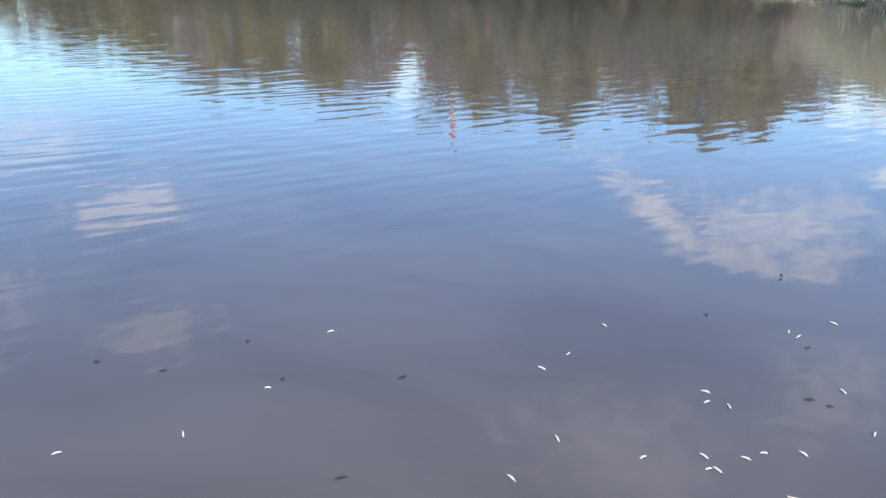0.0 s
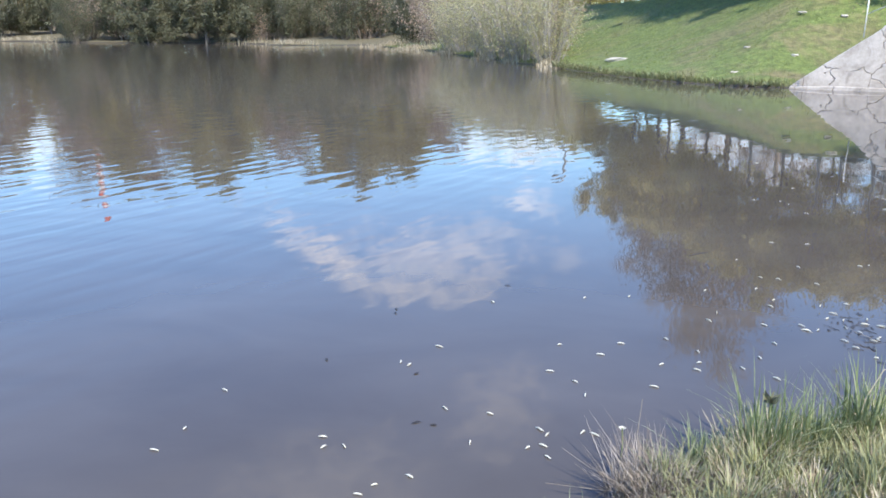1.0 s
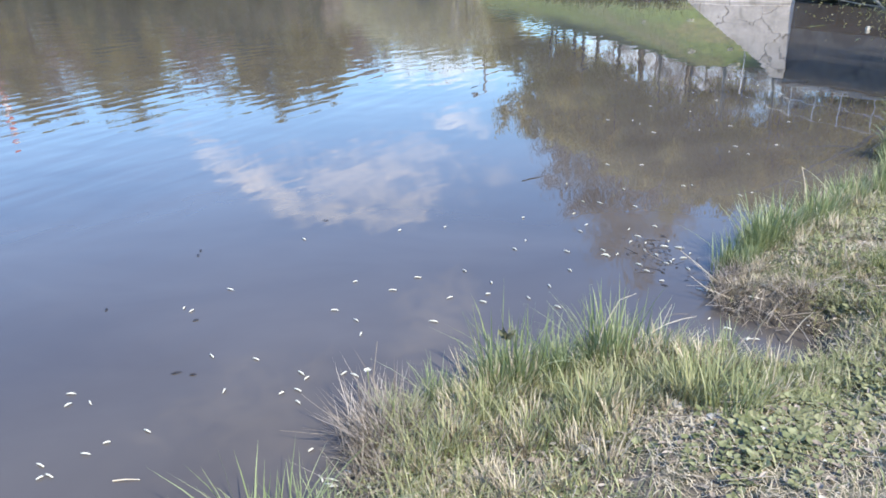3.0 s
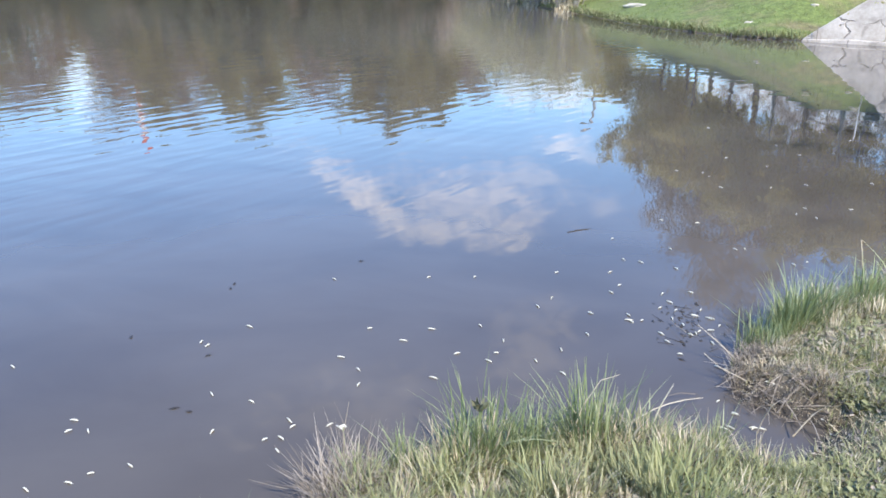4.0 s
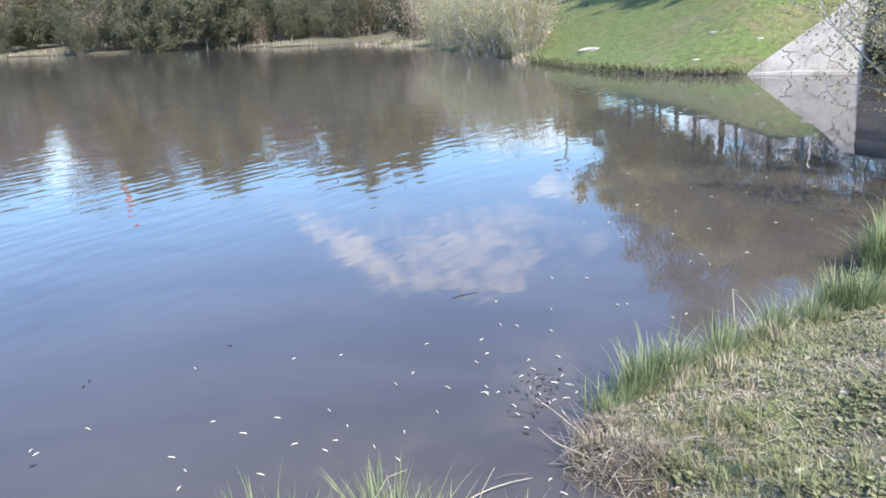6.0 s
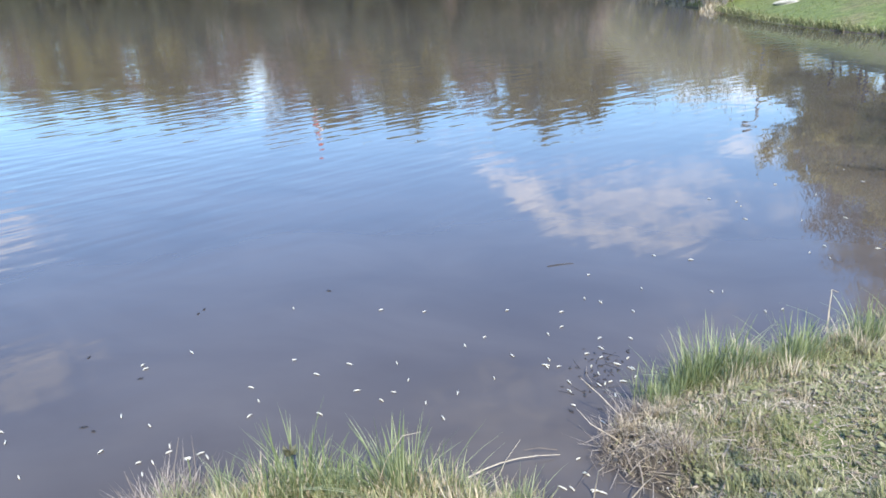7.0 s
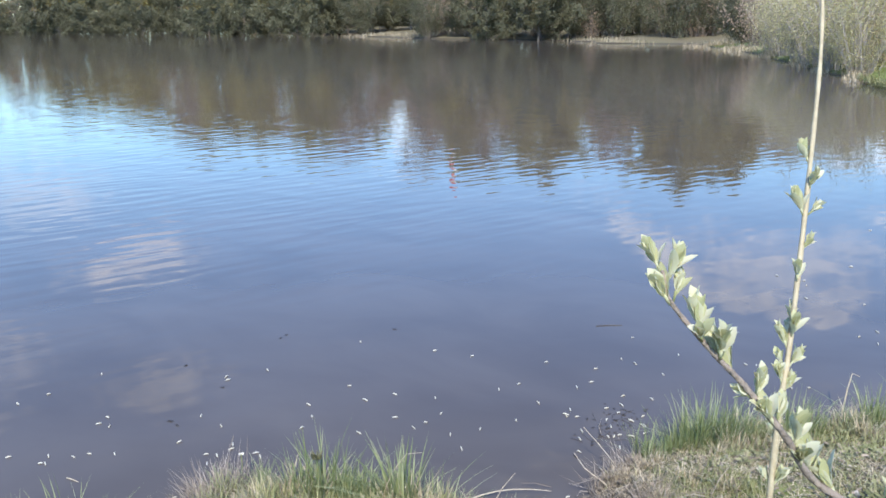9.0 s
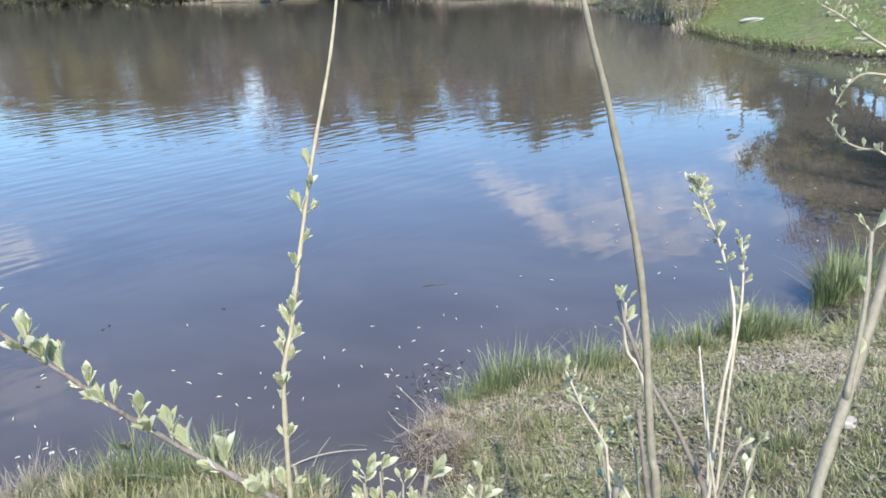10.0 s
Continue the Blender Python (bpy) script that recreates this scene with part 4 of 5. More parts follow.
AFLOAT += [
    (3.16, 6.86), (3.49, 6.71), (5.0, 9.33), (5.14, 9.23), (4.26, 8.32), (4.65, 8.07), (.9, 5.75), (1.12, 5.7), (1.02, 5.42), (1.35, 5.55),
    (1.38, 5.5), (1.28, 5.38), (1.35, 5.4), (1.36, 5.3), (1.55, 5.53), (1.6, 5.51), (.36, 5.36), (.62, 5.06), (.41, 4.93), (-.25, 5.92),
    (.34, 5.45), (2.69, 6.15), (-1.48, 5.17), (-.32, 5.51), (-.39, 5.31), (.45, 5.37), (.69, 6.27), (-.14, 4.78), (.2, 4.81), (.44, 4.85),
    (.47, 4.86), (.56, 4.99), (.76, 5.13), (-.21, 4.45), (-1.81, 3.79), (-1.41, 4.56), (-1.48, 4.11), (4.18, 8.3), (4.53, 8.01), (3.15, 6.88),
]


def afloat():
    rng = np.random.default_rng(17)
    spots = list(AFLOAT)
    for _ in range(12):                      # crowded together against the bank
        spots.append((rng.normal(3.46, 0.16), rng.normal(6.95, 0.4)))
    for _ in range(9):
        spots.append((rng.normal(1.56, 0.05), rng.normal(4.7, 0.12)))
    for _ in range(8):
        spots.append((rng.normal(3.52, 0.08), rng.normal(5.8, 0.12)))
    for _ in range(16):
        spots.append((rng.uniform(4.2, 8.0), rng.uniform(9.5, 14)))
    for _ in range(34):                      # washed up against the first headland
        spots.append((rng.normal(1.67, 0.05), rng.normal(4.72, 0.14)))
    for _ in range(10):
        spots.append((rng.normal(3.62, 0.08), rng.normal(6.75, 0.25)))
    z, d = shore_field(np.array([p[0] for p in spots]), np.array([p[1] for p in spots]))
    for i, (x, y) in enumerate(spots):
        if d[i] > 0.16:
            continue
        ob = new("catkin", CATKINS[i % len(CATKINS)])
        ob.matrix_basis = Matrix.Translation((x, y, max(float(z[i]) + 0.006, 0.003))) @ Matrix.Rotation(rng.uniform(0, 6.28) if i % 6 == 0 else rng.normal(1.65, 0.4), 4, "Z")
        tagged(ob, "fallen pale catkin floating on the pond" if d[i] < 0 else "pale catkin washed up on the mud", "catkin", "catkins afloat")
    # raft of rotted leaves and stems caught by the bank
    s = Shape()
    for _ in range(60):
        x, y, w = rng.normal(3.5, 0.09), rng.normal(6.85, 0.2), rng.uniform(0, 6.28)
        if rng.random() < 0.35:
            ln = rng.uniform(0.04, 0.12)
            s.tube([(x, y, 0.002), (x + ln * math.cos(w), y + ln * math.sin(w), 0.004)], [0.0016, 0.001], 4)
        else:
            s.leaf((x, y, rng.uniform(0.002, 0.006)), (math.cos(w), math.sin(w), 0), (0, 0, 1), rng.uniform(0.015, 0.04), rng.uniform(0.006, 0.014), 0.1)
    thing("floating_debris", s, M_SUNK, "raft of rotted brown leaves and stems by the bank", "debris", kind="stuff")
    dark = [(-1.95, 4.45), (-1.78, 4.87), (-.79, 4.14), (-1.4, 4.64), (-.92, 4.95), (-2.25, 4.39), (.83, 5.58), (.55, 7.08), (.55, 7.16), (1.35, 7.71),
            (.21, 6.35), (.75, 6.17), (.74, 5.59), (3.53, 7.05), (3.45, 6.8), (3.62, 7.2), (3.42, 6.6), (3.35, 6.4), (3.5, 6.95), (3.3, 6.9)]
    for i, (x, y) in enumerate(dark):
        s = Shape()
        w = rng.uniform(0, 6.28)
        s.leaf((0, 0, 0), (math.cos(w), math.sin(w), 0), (0, 0, 1), rng.uniform(0.035, 0.06), 0.017, 0.12)
        thing("dead_leaf", s, M_SUNK, "waterlogged dark brown leaf on the pond", "leaf", "dead leaves afloat", m=Matrix.Translation((x, y, 0.004)))
    s = Shape()
    s.tube([(2.9, 8.57, 0.001), (2.98, 8.63, 0.003), (3.1, 8.69, 0.001)], [0.005, 0.0045, 0.003], 5)
    thing("stick", s, M_SUNK, "thin dark stick floating on the pond", "stick")
    s = Shape()
    s.tube([(0.72, 4.81, 0.004), (0.77, 4.812, 0.006), (0.82, 4.81, 0.004)], [0.003, 0.003, 0.002], 5)
    thing("stick", s, M_PALETWIG, "short bleached stick floating on the pond", "stick")


afloat()


# ---- near bank: tufts, turf, litter ----
def tuft_mesh(kind, seed):
    rng = np.random.default_rng(seed)
    s = Shape()
    if kind == "sedge":
        for _ in range(70):
            w, r = rng.uniform(0, 6.28), 0.085 * math.sqrt(rng.random())
            s.blade((r * math.cos(w), r * math.sin(w), -0.02), w + rng.normal(0, 0.7), rng.uniform(0.10, 0.40), rng.uniform(0.06, 0.6) if rng.random() < 0.84 else rng.uniform(0.6, 1.4), rng.uniform(0.0045, 0.0095), 0.65, 4)
    elif kind == "dry":
        for _ in range(64):
            w, r = rng.uniform(0, 6.28), 0.10 * math.sqrt(rng.random())
            s.blade((r * math.cos(w), r * math.sin(w), -0.02), w + rng.normal(0, 1.2), rng.uniform(0.05, 0.20), rng.uniform(0.3, 1.7), rng.uniform(0.003, 0.0062), 0.08, 2)
    else:
        for _ in range(60):
            w, r = rng.uniform(0, 6.28), 0.07 * math.sqrt(rng.random())
            s.blade((r * math.cos(w), r * math.sin(w), -0.02), w + rng.normal(0, 0.8), rng.uniform(0.07, 0.20), rng.uniform(0.15, 0.8), rng.uniform(0.004, 0.007), 0.6, 3)
    return s


TUFT_MAT = {"sedge": M_SEDGE, "dry": M_GREYDRY, "grass": M_GRASS, "straw": M_DRY}
TUFT_SHAPES = {k: [tuft_mesh(k, 70 + 10 * i + j) for j in range(5)] for i, k in enumerate(TUFT_MAT)}
TUFTS = {k: [q.mesh("grass_tuft", TUFT_MAT[k]) for q in TUFT_SHAPES[k]] for k in ("sedge", "dry")}
TUFT_LABEL = {"sedge": ("upright clump of fresh green sedge at the water's edge", "sedge clumps"),
              "dry": ("bristling clump of grey dead sedge at the water's edge", "dead sedge clumps")}


def tufts():
    rng = np.random.default_rng(23)
    low = {"grass": Shape(), "straw": Shape()}

    def along(kind, pts, n, wide, size, size_var=0.2):
        for _ in range(n):
            u = rng.uniform(0, len(pts) - 1)
            if kind == "sedge":
                u = min(max((math.floor(u * 4) + 0.5 + rng.normal(0, 0.8)) / 4, 0), len(pts) - 1.001)
            i = min(int(u), len(pts) - 2)
            f = u - i
            x = pts[i][0] * (1 - f) + pts[i + 1][0] * f + rng.normal(0, wide)
            y = pts[i][1] * (1 - f) + pts[i + 1][1] * f + rng.normal(0, wide)
            z, d = shore_field(np.array([x]), np.array([y]))
            if d[0] < -0.06:
                continue
            sc = size * rng.uniform(1 - size_var, 1 + size_var) * (1 + 0.28 * math.sin(9.0 * x + 5.0 * y) if kind == "sedge" else 1)
            k = rng.integers(0, 5)
            m = (Matrix.Translation((x, y, max(float(z[0]), -0.02))) @ Matrix.Rotation(rng.uniform(0, 6.28), 4, "Z")
                               @ Matrix.Diagonal((sc, sc, sc * rng.uniform(0.85, 1.15), 1)))
            if kind in low:
                s, base = TUFT_SHAPES[kind][k], len(low[kind].v)
                low[kind].v += [m @ Vector(q) for q in s.v]
                low[kind].f += [tuple(base + a for a in f) for f in s.f]
                continue
            ob = new("grass_tuft", TUFTS[kind][k])
            ob.matrix_basis = m
            tagged(ob, TUFT_LABEL[kind][0], "grass tuft", TUFT_LABEL[kind][1])

    # first headland, from its grey tip along the edge
    along("dry", [(1.66, 4.98), (1.72, 5.04), (1.84, 5.08)], 9, 0.035, 0.9)
    along("dry", [(1.70, 4.55), (1.70, 4.75), (1.70, 4.95)], 9, 0.04, 0.8)
    along("sedge", [(1.80, 5.0), (2.05, 5.12), (2.4, 5.24), (2.75, 5.32)], 17, 0.045, 0.66, 0.35)
    along("sedge", [(2.25, 5.18), (2.7, 5.30)], 8, 0.04, 0.9, 0.3)
    along("sedge", [(2.8, 5.34), (3.3, 5.32)], 8, 0.045, 0.66)
    along("straw", [(1.9, 5.02), (2.5, 5.2), (3.4, 5.26)], 34, 0.08, 0.95, 0.4)
    along("straw", [(4.0, 6.6), (4.8, 7.25), (5.9, 7.9)], 22, 0.06, 0.9, 0.4)
    along("sedge", [(1.32, 4.34), (1.44, 4.38), (1.52, 4.38)], 6, 0.03, 0.95)
    along("sedge", [(1.0, 4.1), (1.2, 4.24)], 4, 0.03, 0.85)
    # second headland
    along("dry", [(3.66, 6.02), (3.68, 6.2), (3.74, 6.36)], 11, 0.05, 0.62, 0.35)
    along("straw", [(3.74, 6.1), (3.86, 6.4)], 9, 0.05, 0.5)
    along("sedge", [(3.86, 6.52), (4.15, 6.72), (4.5, 6.98), (4.8, 7.28)], 66, 0.085, 0.62, 0.5)
    along("sedge", [(4.1, 6.66), (4.6, 7.0)], 10, 0.05, 0.5)
    along("straw", [(3.9, 6.5), (4.5, 6.9), (5.2, 7.5), (5.9, 7.9)], 46, 0.12, 0.75, 0.4)
    along("sedge", [(5.0, 7.45), (5.4, 7.72), (5.9, 7.95)], 52, 0.11, 0.62, 0.5)
    along("sedge", [(6.36, 8.72), (6.45, 8.85), (6.7, 9.3)], 26, 0.07, 0.8, 0.4)
    along("sedge", [(5.9, 7.98), (6.15, 8.08)], 5, 0.04, 0.5, 0.4)
    along("sedge", [(7.0, 9.4), (8.0, 10.7), (9.4, 12.2)], 22, 0.2, 0.9)
    # dead stems along the worn side of the first headland
    along("dry", [(1.70, 4.92), (1.80, 4.70), (1.84, 4.45)], 10, 0.05, 0.6, 0.3)
    along("dry", [(3.70, 5.98), (3.85, 5.92), (4.05, 5.86)], 9, 0.05, 0.5, 0.3)
    along("dry", [(4.8, 7.45), (5.0, 7.6)], 5, 0.04, 0.7)
    # thinly over the bank
    along("grass", [(1.9, 4.7), (2.3, 4.85), (2.6, 5.0), (3.0, 5.05), (3.3, 5.0)], 64, 0.2, 0.8, 0.6)
    along("grass", [(2.45, 4.75), (2.8, 4.9), (3.0, 4.85)], 12, 0.08, 1.05, 0.3)
    along("grass", [(4.2, 5.8), (4.5, 6.0)], 14, 0.14, 0.55, 0.35)
    along("grass", [(3.6, 4.9), (5.2, 5.5), (5.4, 6.2)], 22, 0.16, 0.5, 0.35)
    along("grass", [(4.0, 4.3), (5.2, 4.9), (6.0, 5.8)], 40, 0.3, 0.6, 0.35)
    along("grass", [(5.0, 4.9), (5.6, 5.4), (6.2, 6.2), (6.6, 6.9)], 60, 0.28, 0.6, 0.5)
    along("straw", [(1.75, 4.6), (2.2, 4.7), (2.6, 4.75), (3.3, 5.0)], 46, 0.16, 0.6, 0.3)
    along("straw", [(3.8, 5.8), (4.2, 6.1), (5.0, 6.6)], 24, 0.16, 0.5, 0.3)
    thing("low_tufts", low["grass"], M_GRASS, "low tufts of yellowish green grass on the bank", "grass", kind="stuff")
    thing("straw_tufts", low["straw"], M_DRY, "bleached straw-coloured grass tufts on the bank", "dead grass", kind="stuff")


tufts()


def scatter(n, x0, x1, y0, y1, rng, dmax=4.5, dmin=0.0):
    x, y = rng.uniform(x0, x1, n), rng.uniform(y0, y1, n)
    z, d = shore_field(x, y)
    keep = (d > dmin) & (d < dmax)
    return x[keep], y[keep], z[keep], d[keep]


def patchy(x, y, a, b):
    return 0.5 + 0.28 * np.sin(x * a + 1.7 * np.sin(y * b)) + 0.28 * np.sin(y * a * 0.8 + 1.3 * np.sin(x * b * 1.1) + 2.0)


def bank_cover():
    rng = np.random.default_rng(29)

    def patches(x, y):
        """Share of live grass: blotches a hand to an arm's length across."""
        return 0.5 + 0.95 * (0.55 * (patchy(x, y, 2.6, 1.9) - 0.5) + 0.55 * (patchy(x + 3, y + 7, 8.3, 5.1) - 0.5)) + 0.12 * np.clip((x - 4.6) * (6.2 - y), -1, 1)

    # live short grass in patches, taller on the first headland
    s = Shape()
    for n, box in ((150000, (1.4, 6.6, 3.9, 8.4)), (36000, (0.4, 9.0, 2.6, 9.8))):
        x, y, z, d = scatter(n, *box, rng, 3.2)
        dens = np.clip((patches(x, y) - 0.42) * 2.6, 0.05, 0.85) * np.where(x > 3.7, 0.62, 0.8)
        bay = np.clip(1.4 - np.hypot((x - 3.72) / 0.42, (y - 5.85) / 0.7), 0, 1)   # trampled mud and dead sedge
        verge = np.exp(-((d - 0.25) / 0.22) ** 2) * (1 - bay)
        tall = 1 + 0.4 * np.clip((3.9 - x) / 0.7, 0.0, 1.0) + 1.1 * verge + 0.5 * np.clip(patches(x, y) - 0.5, 0, 1)
        dens = np.clip(dens + 0.45 * verge, 0, 1) * (1 - 0.85 * bay)
        for i in range(len(x)):
            if rng.random() < dens[i]:
                h = rng.uniform(0.018, 0.062) * tall[i]
                s.blade((x[i], y[i], z[i] - 0.005), rng.uniform(0, 6.28), h, rng.uniform(0.15, 1.5), rng.uniform(0.003, 0.0068), 0.6, 2)
    thing("bank_grass", s, M_GRASS, "short patchy green grass covering the bank", "grass", kind="stuff")
    # flattened dead grass
    s = Shape()
    for n, box in ((150000, (1.4, 6.6, 3.9, 8.4)), (26000, (0.4, 9.0, 2.6, 9.8))):
        x, y, z, d = scatter(n, *box, rng, 3.2)
        dens = np.clip(1.2 - 0.8 * patches(x, y), 0.35, 1.0)
        for i in range(len(x)):
            if rng.random() < dens[i]:
                h = rng.uniform(0.008, 0.035)
                s.blade((x[i], y[i], z[i] - 0.003), rng.uniform(0, 6.28), h, rng.uniform(1.0, 3.4), rng.uniform(0.0022, 0.005), 0.3, 2)
    thing("dead_grass", s, M_DRY, "flattened straw-coloured dead grass on the bank", "dead grass", kind="stuff")
    # creeping herbs: low rosettes of blunt leaves that close into mats
    s = Shape()
    beds = [(4.95, 6.75, 0.30, 0.20), (5.5, 7.35, 0.35, 0.2), (4.45, 6.45, 0.30, 0.14), (3.45, 5.12, 0.16, 0.12), (3.75, 4.95, 0.25, 0.15), (3.3, 4.6, 0.3, 0.2),
            (5.7, 6.5, 0.25, 0.15), (4.6, 5.3, 0.3, 0.2), (2.75, 5.12, 0.18, 0.08), (5.0, 5.9, 0.3, 0.2), (4.1, 5.75, 0.2, 0.12), (6.3, 7.6, 0.4, 0.3), (3.2, 4.95, 0.25, 0.2), (3.0, 4.4, 0.3, 0.2), (3.6, 5.2, 0.2, 0.1), (3.35, 4.75, 0.3, 0.2)]
    spots = []
    for bx, by, rx, ry in beds:
        n = int(190 * rx * ry / 0.06)
        spots.append(np.stack([rng.normal(bx, rx * 0.6, n), rng.normal(by, ry * 0.6, n)], 1)[:1500:2])
    m = 800
    spots.append(np.stack([rng.uniform(1.6, 9.0, m), rng.uniform(2.6, 9.4, m)], 1))
    P = np.concatenate(spots)
    z, d = shore_field(P[:, 0], P[:, 1])
    for (x, y), zz, dd in zip(P, z, d):
        if dd < 0.12 or dd > 4.5:
            continue
        size, w0 = rng.uniform(0.018, 0.042), rng.uniform(0, 6.28)
        for k in range(rng.integers(4, 8)):
            w = w0 + k * 2.4
            s.leaf((x + 0.4 * size * math.cos(w), y + 0.4 * size * math.sin(w), zz + rng.uniform(0.004, 0.024)), (math.cos(w), math.sin(w), rng.uniform(-0.1, 0.55)),
                   (rng.normal(0, 0.2), rng.normal(0, 0.2), 1), size * rng.uniform(0.7, 1.2), size * rng.uniform(0.55, 0.85), 0.15)
    thing("creeping_herbs", s, M_HERB, "creeping grey-green leafy herbs on the bank", "herbs", kind="stuff")
    # fallen leaves and catkin litter
    for n, size, mat, name, label in ((7000, 0.03, M_GREYDRY, "leaf_litter", "scattered grey-brown dead leaves on the bank"),
                                      (1500, 0.016, M_BLEACHED, "pale_litter", "scraps of bleached leaves and catkins on the bank")):
        s = Shape()
        x, y, z, d = scatter(n, 1.0, 7.5, 3.2, 8.6, rng, 3.0, 0.0)
        for i in range(len(x)):
            w = rng.uniform(0, 6.28)
            s.leaf((x[i], y[i], z[i] + rng.uniform(0.008, 0.03)), (math.cos(w), math.sin(w), rng.uniform(-0.1, 0.3)), (rng.normal(0, 0.3), rng.normal(0, 0.3), 1), size * rng.uniform(0.5, 1.6), size * rng.uniform(0.35, 0.9), 0.3)
        thing(name, s, mat, label, "leaf litter", kind="stuff")
    # soft grass over the nearer right bank, seen from afar
    s = Shape()
    x, y, z, d = scatter(26000, 6.0, 17.0, 8.0, 22.0, rng, 6.0)
    for i in range(len(x)):
        s.blade((x[i], y[i], z[i] - 0.01), rng.uniform(0, 6.28), rng.uniform(0.08, 0.28), rng.uniform(0.1, 0.8), rng.uniform(0.007, 0.014), 0.6, 2)
    thing("rough_grass", s, M_GRASS, "rough knee-high grass on the bank by the culvert", "grass", kind="stuff")


bank_cover()

boulder("pale flat stone bedded in the grass of the bank", 4.11, 5.26, 0.17, 0.13, 0.06, 60, group="stones on the bank")
for i, (x, y, w) in enumerate([(2.86, 4.78, 0.07), (2.92, 4.6, 0.08), (2.41, 4.22, 0.06), (2.40, 4.81, 0.05), (2.45, 4.58, 0.06), (5.9, 5.75, 0.10), (4.9, 6.1, 0.05), (4.5, 5.6, 0.05)]):
    boulder("small pale stone in the grass of the bank", x, y, w, w * 0.75, w * 0.4, 61 + i, group="stones on the bank", name="stone")


def twigs():
    def twig(label, pts, r, mat=M_PALETWIG):
        s = Shape()
        s.tube(pts, [r * (1 - 0.6 * i / (len(pts) - 1)) for i in range(len(pts))], 5)
        thing("twig", s, mat, label, "twig", "twigs at the water's edge")

    twig("arched bleached twig lying over the water", [(2.96, 5.65, 0.01), (3.03, 5.70, 0.035), (3.10, 5.745, 0.052), (3.18, 5.795, 0.058), (3.27, 5.845, 0.055), (3.37, 5.90, 0.04)], 0.0045)
    twig("thin twig standing in the water", [(3.08, 5.70, -0.05), (3.13, 5.74, 0.08), (3.19, 5.79, 0.17)], 0.0028)
    twig("bent pale stalk standing in the shallow bay", [(3.56, 5.66, -0.05), (3.575, 5.63, 0.10), (3.585, 5.58, 0.20), (3.61, 5.57, 0.235)], 0.0035)
    twig("bleached broken stalk on the muddy edge", [(3.72, 5.62, 0.02), (3.79, 5.62, 0.14), (3.82, 5.60, 0.19)], 0.0035)
    twig("grey stick leaning from the dead sedge", [(3.66, 6.3, 0.04), (3.52, 6.33, 0.16), (3.42, 6.34, 0.24)], 0.0032)
    twig("grey stick leaning from the dead sedge", [(3.64, 6.1, 0.04), (3.50, 6.12, 0.10), (3.42, 6.16, 0.16)], 0.003)
    twig("grey stick reaching over the water", [(1.62, 5.02, 0.06), (1.50, 5.06, 0.10), (1.40, 5.14, 0.14)], 0.002, M_GREYDRY)
    twig("grey stick reaching over the water", [(1.58, 4.95, 0.06), (1.45, 4.96, 0.07), (1.32, 5.02, 0.05)], 0.002, M_GREYDRY)
    twig("upright grey dead stem among the sedge", [(1.72, 5.06, 0.05), (1.70, 5.12, 0.22), (1.72, 5.16, 0.36)], 0.003, M_GREYDRY)
    twig("arching straw stem with a seed head", [(4.86, 7.62, 0.05), (4.88, 7.74, 0.20), (4.90, 7.84, 0.27), (4.95, 7.88, 0.24)], 0.005, M_DRY)
    twig("bleached fallen twig on the bank", [(2.2, 4.4, 0.17), (2.4, 4.45, 0.22)], 0.004)
    twig("pale bent blade over the water", [(2.62, 5.22, 0.1), (2.69, 5.27, 0.33), (2.76, 5.30, 0.44), (2.84, 5.32, 0.46)], 0.003, M_DRY)


twigs()


def twig_litter():
    """Broken dead stems strewn over the worn edges of the bank."""
    rng = np.random.default_rng(83)
    s = Shape()
    for cx, cy, rx, ry, n in ((4.0, 5.92, 0.24, 0.10, 70), (3.72, 6.15, 0.07, 0.16, 45), (1.80, 4.72, 0.10, 0.20, 75), (1.72, 5.02, 0.07, 0.06, 30), (2.5, 4.5, 0.4, 0.2, 50), (4.6, 6.2, 0.5, 0.3, 45)):
        for _ in range(n):
            x, y, w, ln = rng.normal(cx, rx), rng.normal(cy, ry), rng.uniform(0, 6.28), rng.uniform(0.05, 0.22)
            x1, y1 = x + ln * math.cos(w), y + ln * math.sin(w)
            z0, z1 = max(ground_at(x, y), 0.0) + rng.uniform(0.005, 0.05), max(ground_at(x1, y1), 0.0) + rng.uniform(0.005, 0.07)
            mid = (0.5 * (x + x1) + rng.normal(0, 0.008), 0.5 * (y + y1) + rng.normal(0, 0.008), 0.5 * (z0 + z1) + rng.uniform(0, 0.015))
            r = rng.uniform(0.0012, 0.003)
            s.tube([(x, y, z0), mid, (x1, y1, z1)], [r, r * 0.85, r * 0.5], 4)
    thing("twig_litter", s, M_GREYDRY, "broken grey dead stems strewn along the bank's edge", "twigs", kind="stuff")


twig_litter()

# dock stalk with a dark bud, by the first headland
bud = tagged(new("dock_stalk"), "upright green stalk with a dark leaf bud in the sedge", "plant")
s = Shape()
s.tube([(2.26, 5.2, 0.08), (2.265, 5.2, 0.22), (2.26, 5.2, 0.33)], [0.005, 0.0045, 0.004], 6)
part("stalk", s, M_SEDGE, bud)
s = Shape()
for k in range(6):
    w = k * 1.05
    s.leaf((2.26, 5.2, 0.325), (math.cos(w) * 0.6, math.sin(w) * 0.6, 0.8), (math.cos(w + 1.5), math.sin(w + 1.5), 0.2), 0.06, 0.03, 0.3)
part("bud", s, M_LEAF_DARK, bud, "dark green leaf bud")

